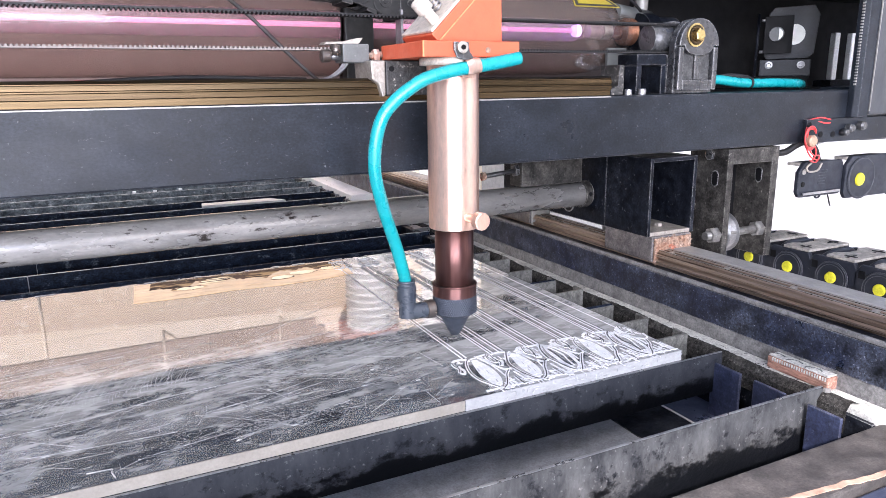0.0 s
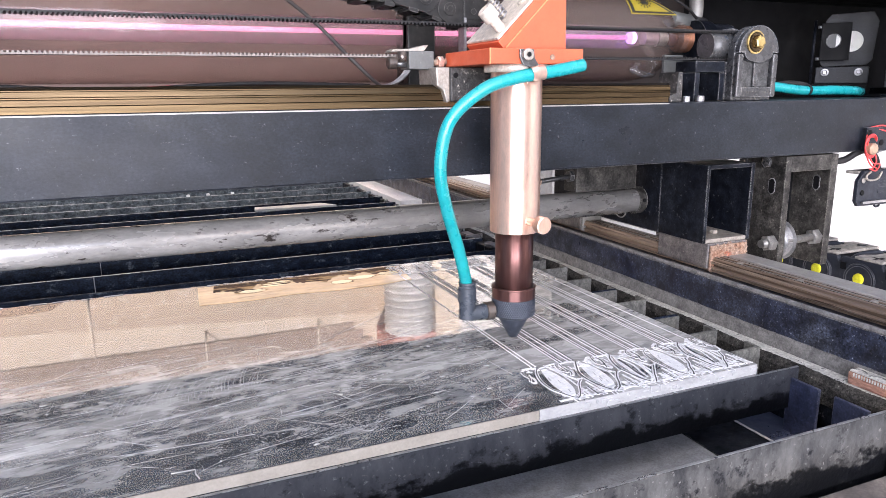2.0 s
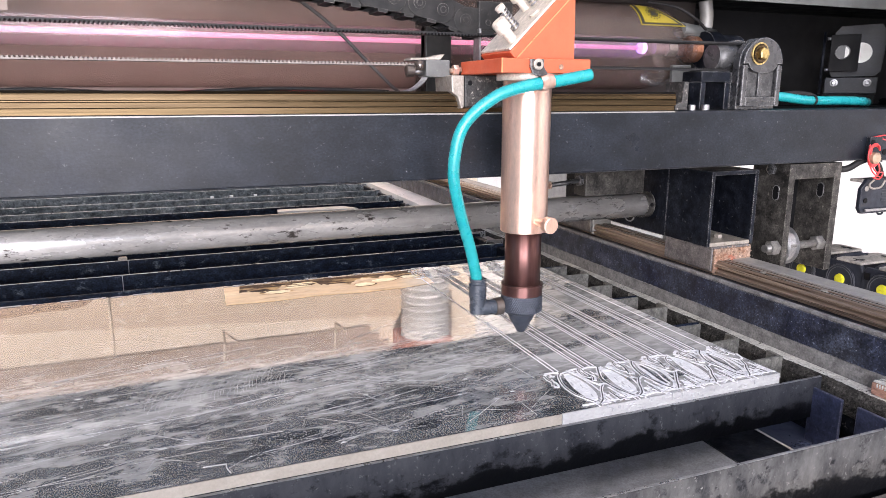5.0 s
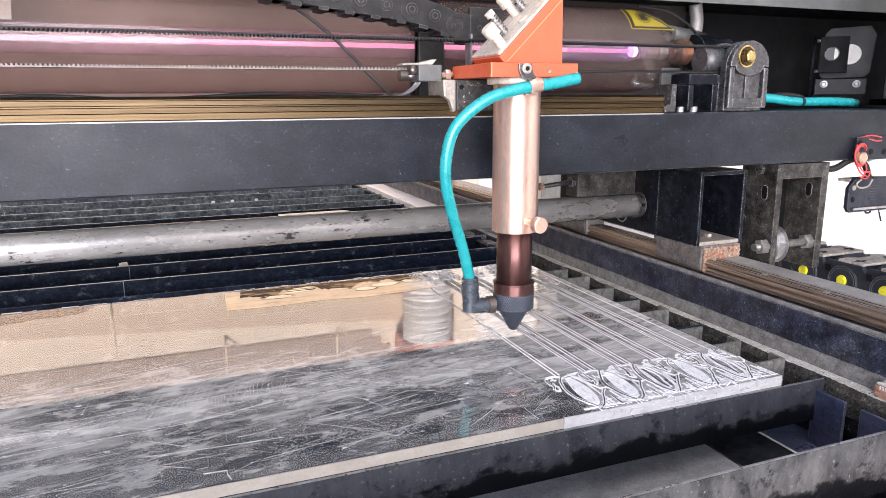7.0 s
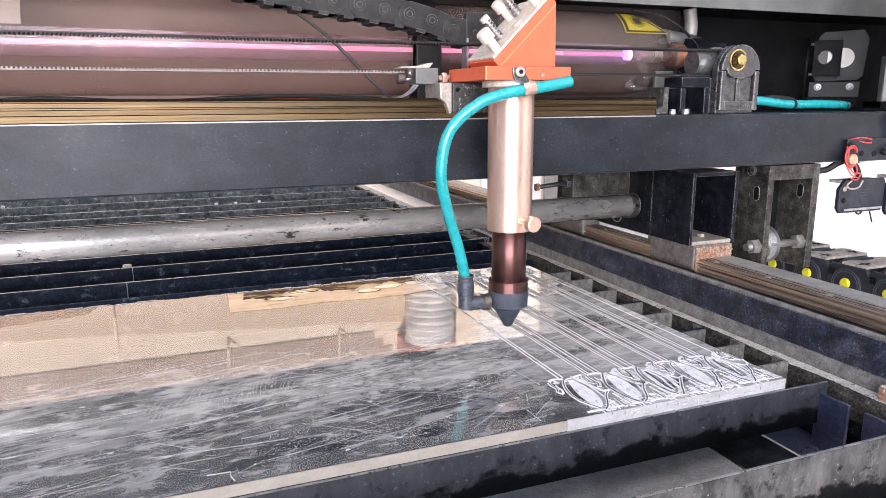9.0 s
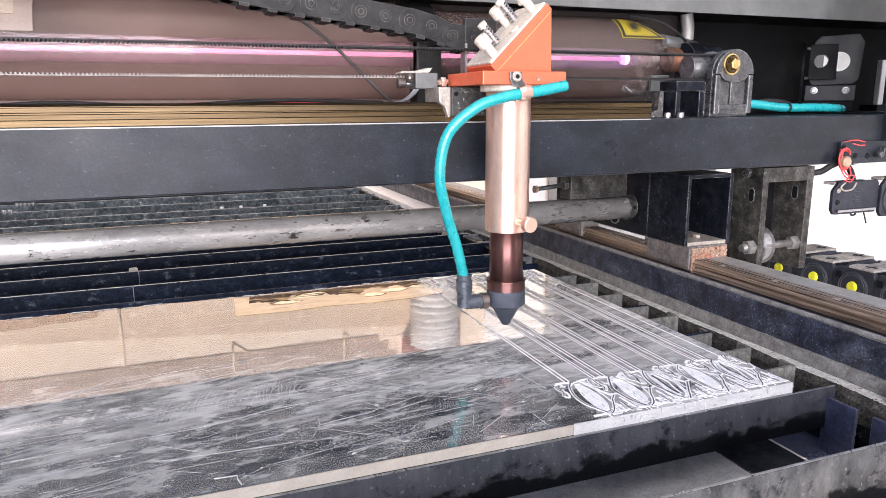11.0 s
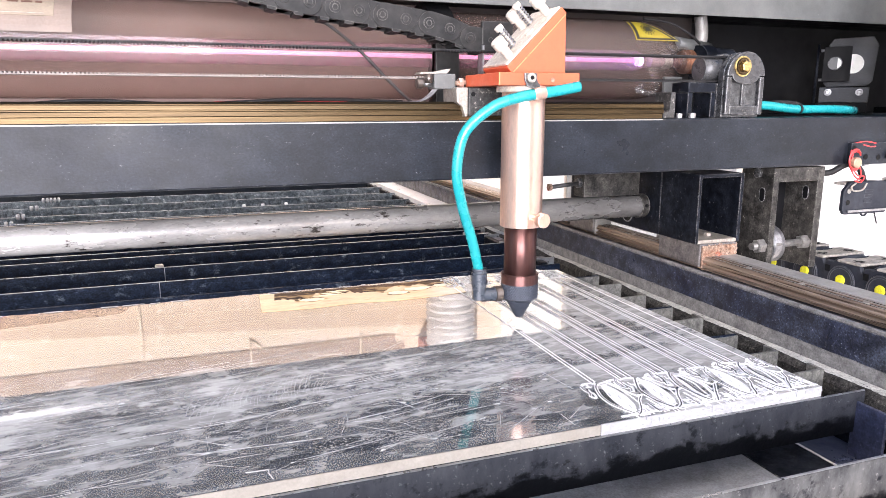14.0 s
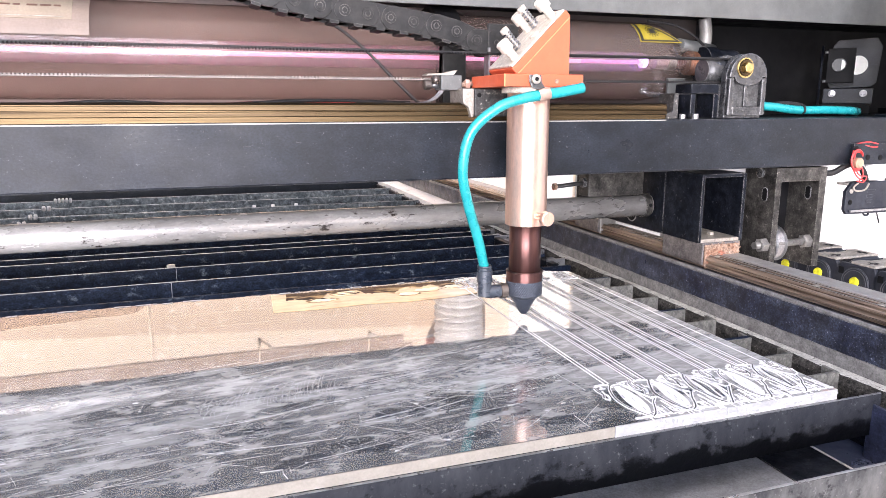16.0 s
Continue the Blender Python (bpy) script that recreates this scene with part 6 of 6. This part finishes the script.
def spring(u, y, parent):
    p = O + U * u + V * 0.0062
    p.y = y
    w = V.orthogonal().normalized()
    w2 = V.cross(w)
    pts = [p + V * (0.012 * k / 48) + (w * math.cos(k * 0.8) + w2 * math.sin(k * 0.8)) * 0.0022 for k in range(49)]
    part("spring", hose(B(), pts, 0.0005, 6, 2), SILVER, parent)
    part("screw", lathe(B(), [(0, 0.001), (0.0125, 0.001), (0.0126, 0.0026), (0.0152, 0.0026)], p, V, 14), PLATE_FACE, parent)


knob(0.0062, -0.007, wd)
spring(0.0155, 0.002, wd)
knob(0.0325, 0.0145, wd)
spring(0.035, 0.008, wd)
knob(0.0415, -0.004, wd)
part("boss", lathe(B(), [(0, 0.003), (0.0012, 0.003)], O + U * 0.026 + V * 0.0062 + Vector((0, -0.003, 0)), V, 18), PLATE_FACE, wd)

part("sleeve", lathe(B(), [(0, 0.0126), (0.0004, 0.013), (0.081, 0.013)], (0, 0, 0.0635), (0, 0, 1), 64), COPPER, head, "rose copper sleeve")
part("hex_bolt", lathe(B(), [(0, 0.0022), (0.0095, 0.0022), (0.0096, 0.0044), (0.0135, 0.0044), (0.014, 0.0039)], (0.0015, -0.0115, 0.0705), (0.12, -1, -0.03), 18), COPPER, head, "clamping bolt")
part("lens_tube", rod(B(), (0, 0, 0.033), (0, 0, 0.0638), 0.0101, 64), BROWN_TUBE, head, "dark copper lens tube")
part("collar", lathe(B(), [(0, 0.0116), (0.0055, 0.0116), (0.006, 0.0112), (0.0062, 0.0102)], (0, 0, 0.0273), (0, 0, 1), 64), BROWN_TUBE, head)
part("collar_lip", lathe(B(), [(0, 0.0117), (0.0004, 0.0120), (0.0008, 0.0118), (0.0009, 0.0102)], (0, 0, 0.0328), (0, 0, 1), 64, False), BROWN_TUBE, head)
noz = part("nozzle", lathe(B(), [(0, 0.0019), (0.0003, 0.0024), (0.0115, 0.0083), (0.0125, 0.0102), (0.0138, 0.0114), (0.0228, 0.0116)], (0, 0, 0.0044), (0, 0, 1), 64), NOZZLE, head, "blue-black nozzle")
bm = B()
for j in range(9):
    for k in range(64):
        a = 2 * math.pi * (k + 0.5 * (j % 2)) / 64
        p = Vector((0.0116 * math.cos(a), 0.0116 * math.sin(a), 0.0183 + 0.001 * j))
        n, s, u = Vector((math.cos(a), math.sin(a), 0)), Vector((-math.sin(a), math.cos(a), 0)), Vector((0, 0, 1))
        q = [bm.verts.new(p + w) for w in (s * 0.0005, u * 0.0008, -s * 0.0005, -u * 0.0008, n * 0.00018)]
        for i in range(4):
            bm.faces.new((q[i], q[(i + 1) % 4], q[4]))
part("knurl", bm, NOZZLE, noz)
part("elbow", lathe(B(), [(0, 0.0044), (0.009, 0.0044), (0.0092, 0.0049), (0.0165, 0.0049), (0.017, 0.0043), (0.0184, 0.0043)], (-0.0276, 0, 0.0188), (0, 0, 1), 28), FITTING, head, "black push-in elbow fitting")
part("elbow_bend", hose(B(), [(-0.0276, 0, 0.0268), (-0.0274, 0, 0.0232), (-0.0255, 0, 0.0214), (-0.021, 0, 0.0211), (-0.0165, 0, 0.0211)], 0.0043, 20, 8), FITTING, head)
part("fitting_nut", lathe(B(), [(0, 0.0045), (0.0003, 0.0049), (0.0045, 0.0049), (0.0048, 0.0042)], (-0.0172, 0, 0.0211), (1, 0, 0), 24), DULL_NUT, head, "dull metal fitting nut")
part("release_ring", lathe(B(), [(0, 0.0046), (0.0012, 0.0046)], (-0.0276, 0, 0.0373), (0, 0, 1), 24), FITTING, head)
ah = part("air_hose", hose(B(), [(-0.0278, 0, 0.037), (-0.0335, -0.003, 0.0562), (-0.0422, -0.0075, 0.08), (-0.0465, -0.0105, 0.1), (-0.0425, -0.013, 0.1216), (-0.0275, -0.0165, 0.1357), (-0.012, -0.0185, 0.1412), (0.0015, -0.0195, 0.1434), (0.015, -0.0198, 0.1455), (0.0262, -0.0195, 0.1475)], 0.0031, 18), TEAL, head, "teal air hose")
cl = part("hose_clip", prism(B(), [(-0.0068, 0.1475), (0.0008, 0.1455), (0.0015, 0.148), (-0.0004, 0.1505), (-0.001, 0.1548), (-0.0085, 0.1548), (-0.0085, 0.151)], "y", -0.0188, -0.0173, 0.0003), CAST, head, "worn metal hose clip")
part("band", lathe(B(), [(-0.0035, 0.0036), (0.0035, 0.0036), (0.0035, 0.0032), (-0.0035, 0.0032)], (0.0005, -0.0194, 0.1435), (0.97, -0.03, 0.17), 28, False), COPPER, cl)
part("band_tail", box(B(), -0.0035, 0.0038, -0.017, -0.0152, 0.1385, 0.142, 0.0003), COPPER, cl)
part("screw", lathe(B(), [(0, 0.0028), (0.0015, 0.0028), (0.0018, 0.0022)], (-0.0048, -0.0189, 0.1522), (0, -1, 0), 20), IVORY, cl)
part("socket", lathe(B(), [(0, 0.0012), (0.0003, 0.0012)], (-0.0048, -0.0207, 0.1522), (0, -1, 0), 8), INNER, cl)
bc = part("belt_clamp", box(B(), -0.0455, -0.0315, 0.032, 0.046, 0.1468, 0.156, 0.0006), COVER, head, "grey belt clamp")
part("clamp_bolt", lathe(B(), [(0, 0.0032), (0.004, 0.0032), (0.0045, 0.0024)], (-0.0512, 0.037, 0.1502), (-1, 0, 0), 16), DULL_NUT, bc)
part("clamp_bolt", rod(B(), (-0.0512, 0.037, 0.1502), (-0.0456, 0.037, 0.1502), 0.0022, 12), SILVER, bc)
part("jaw", lathe(B(), [(0, 0.0026), (0.0055, 0.0026)], (-0.0488, 0.033, 0.1502), (0, 0, 1), 14), DULL_NUT, bc)
part("stud", rod(B(), (-0.0314, 0.036, 0.1502), (-0.0237, 0.034, 0.151), 0.0016, 12), RUST, bc)
part("stud_nut", lathe(B(), [(0, 0.0031), (0.003, 0.0031)], (-0.0285, 0.0352, 0.1505), (1, 0, 0), 6), COPPER, bc)
part("cable_tie", prism(B(), [(-0.0545, 0.1556), (-0.036, 0.1562), (-0.0335, 0.1592), (-0.0365, 0.159), (-0.044, 0.1572), (-0.053, 0.157)], "y", 0.035, 0.045, 0.0002), IVORY, bc, "pale frayed cable tie")


def motions():
    rows = [(t, pose(0, y, 0)) for t, y in SLIDE]
    for ob in (gantry, wire, up, shaft, belt, tube, airline, chain, head):
        walk(ob, rows)
    walk(mm, [(t, pose(0.412, 0.15 + y, 0.178, 0, 0, -47)) for t, y in SLIDE])


motions()
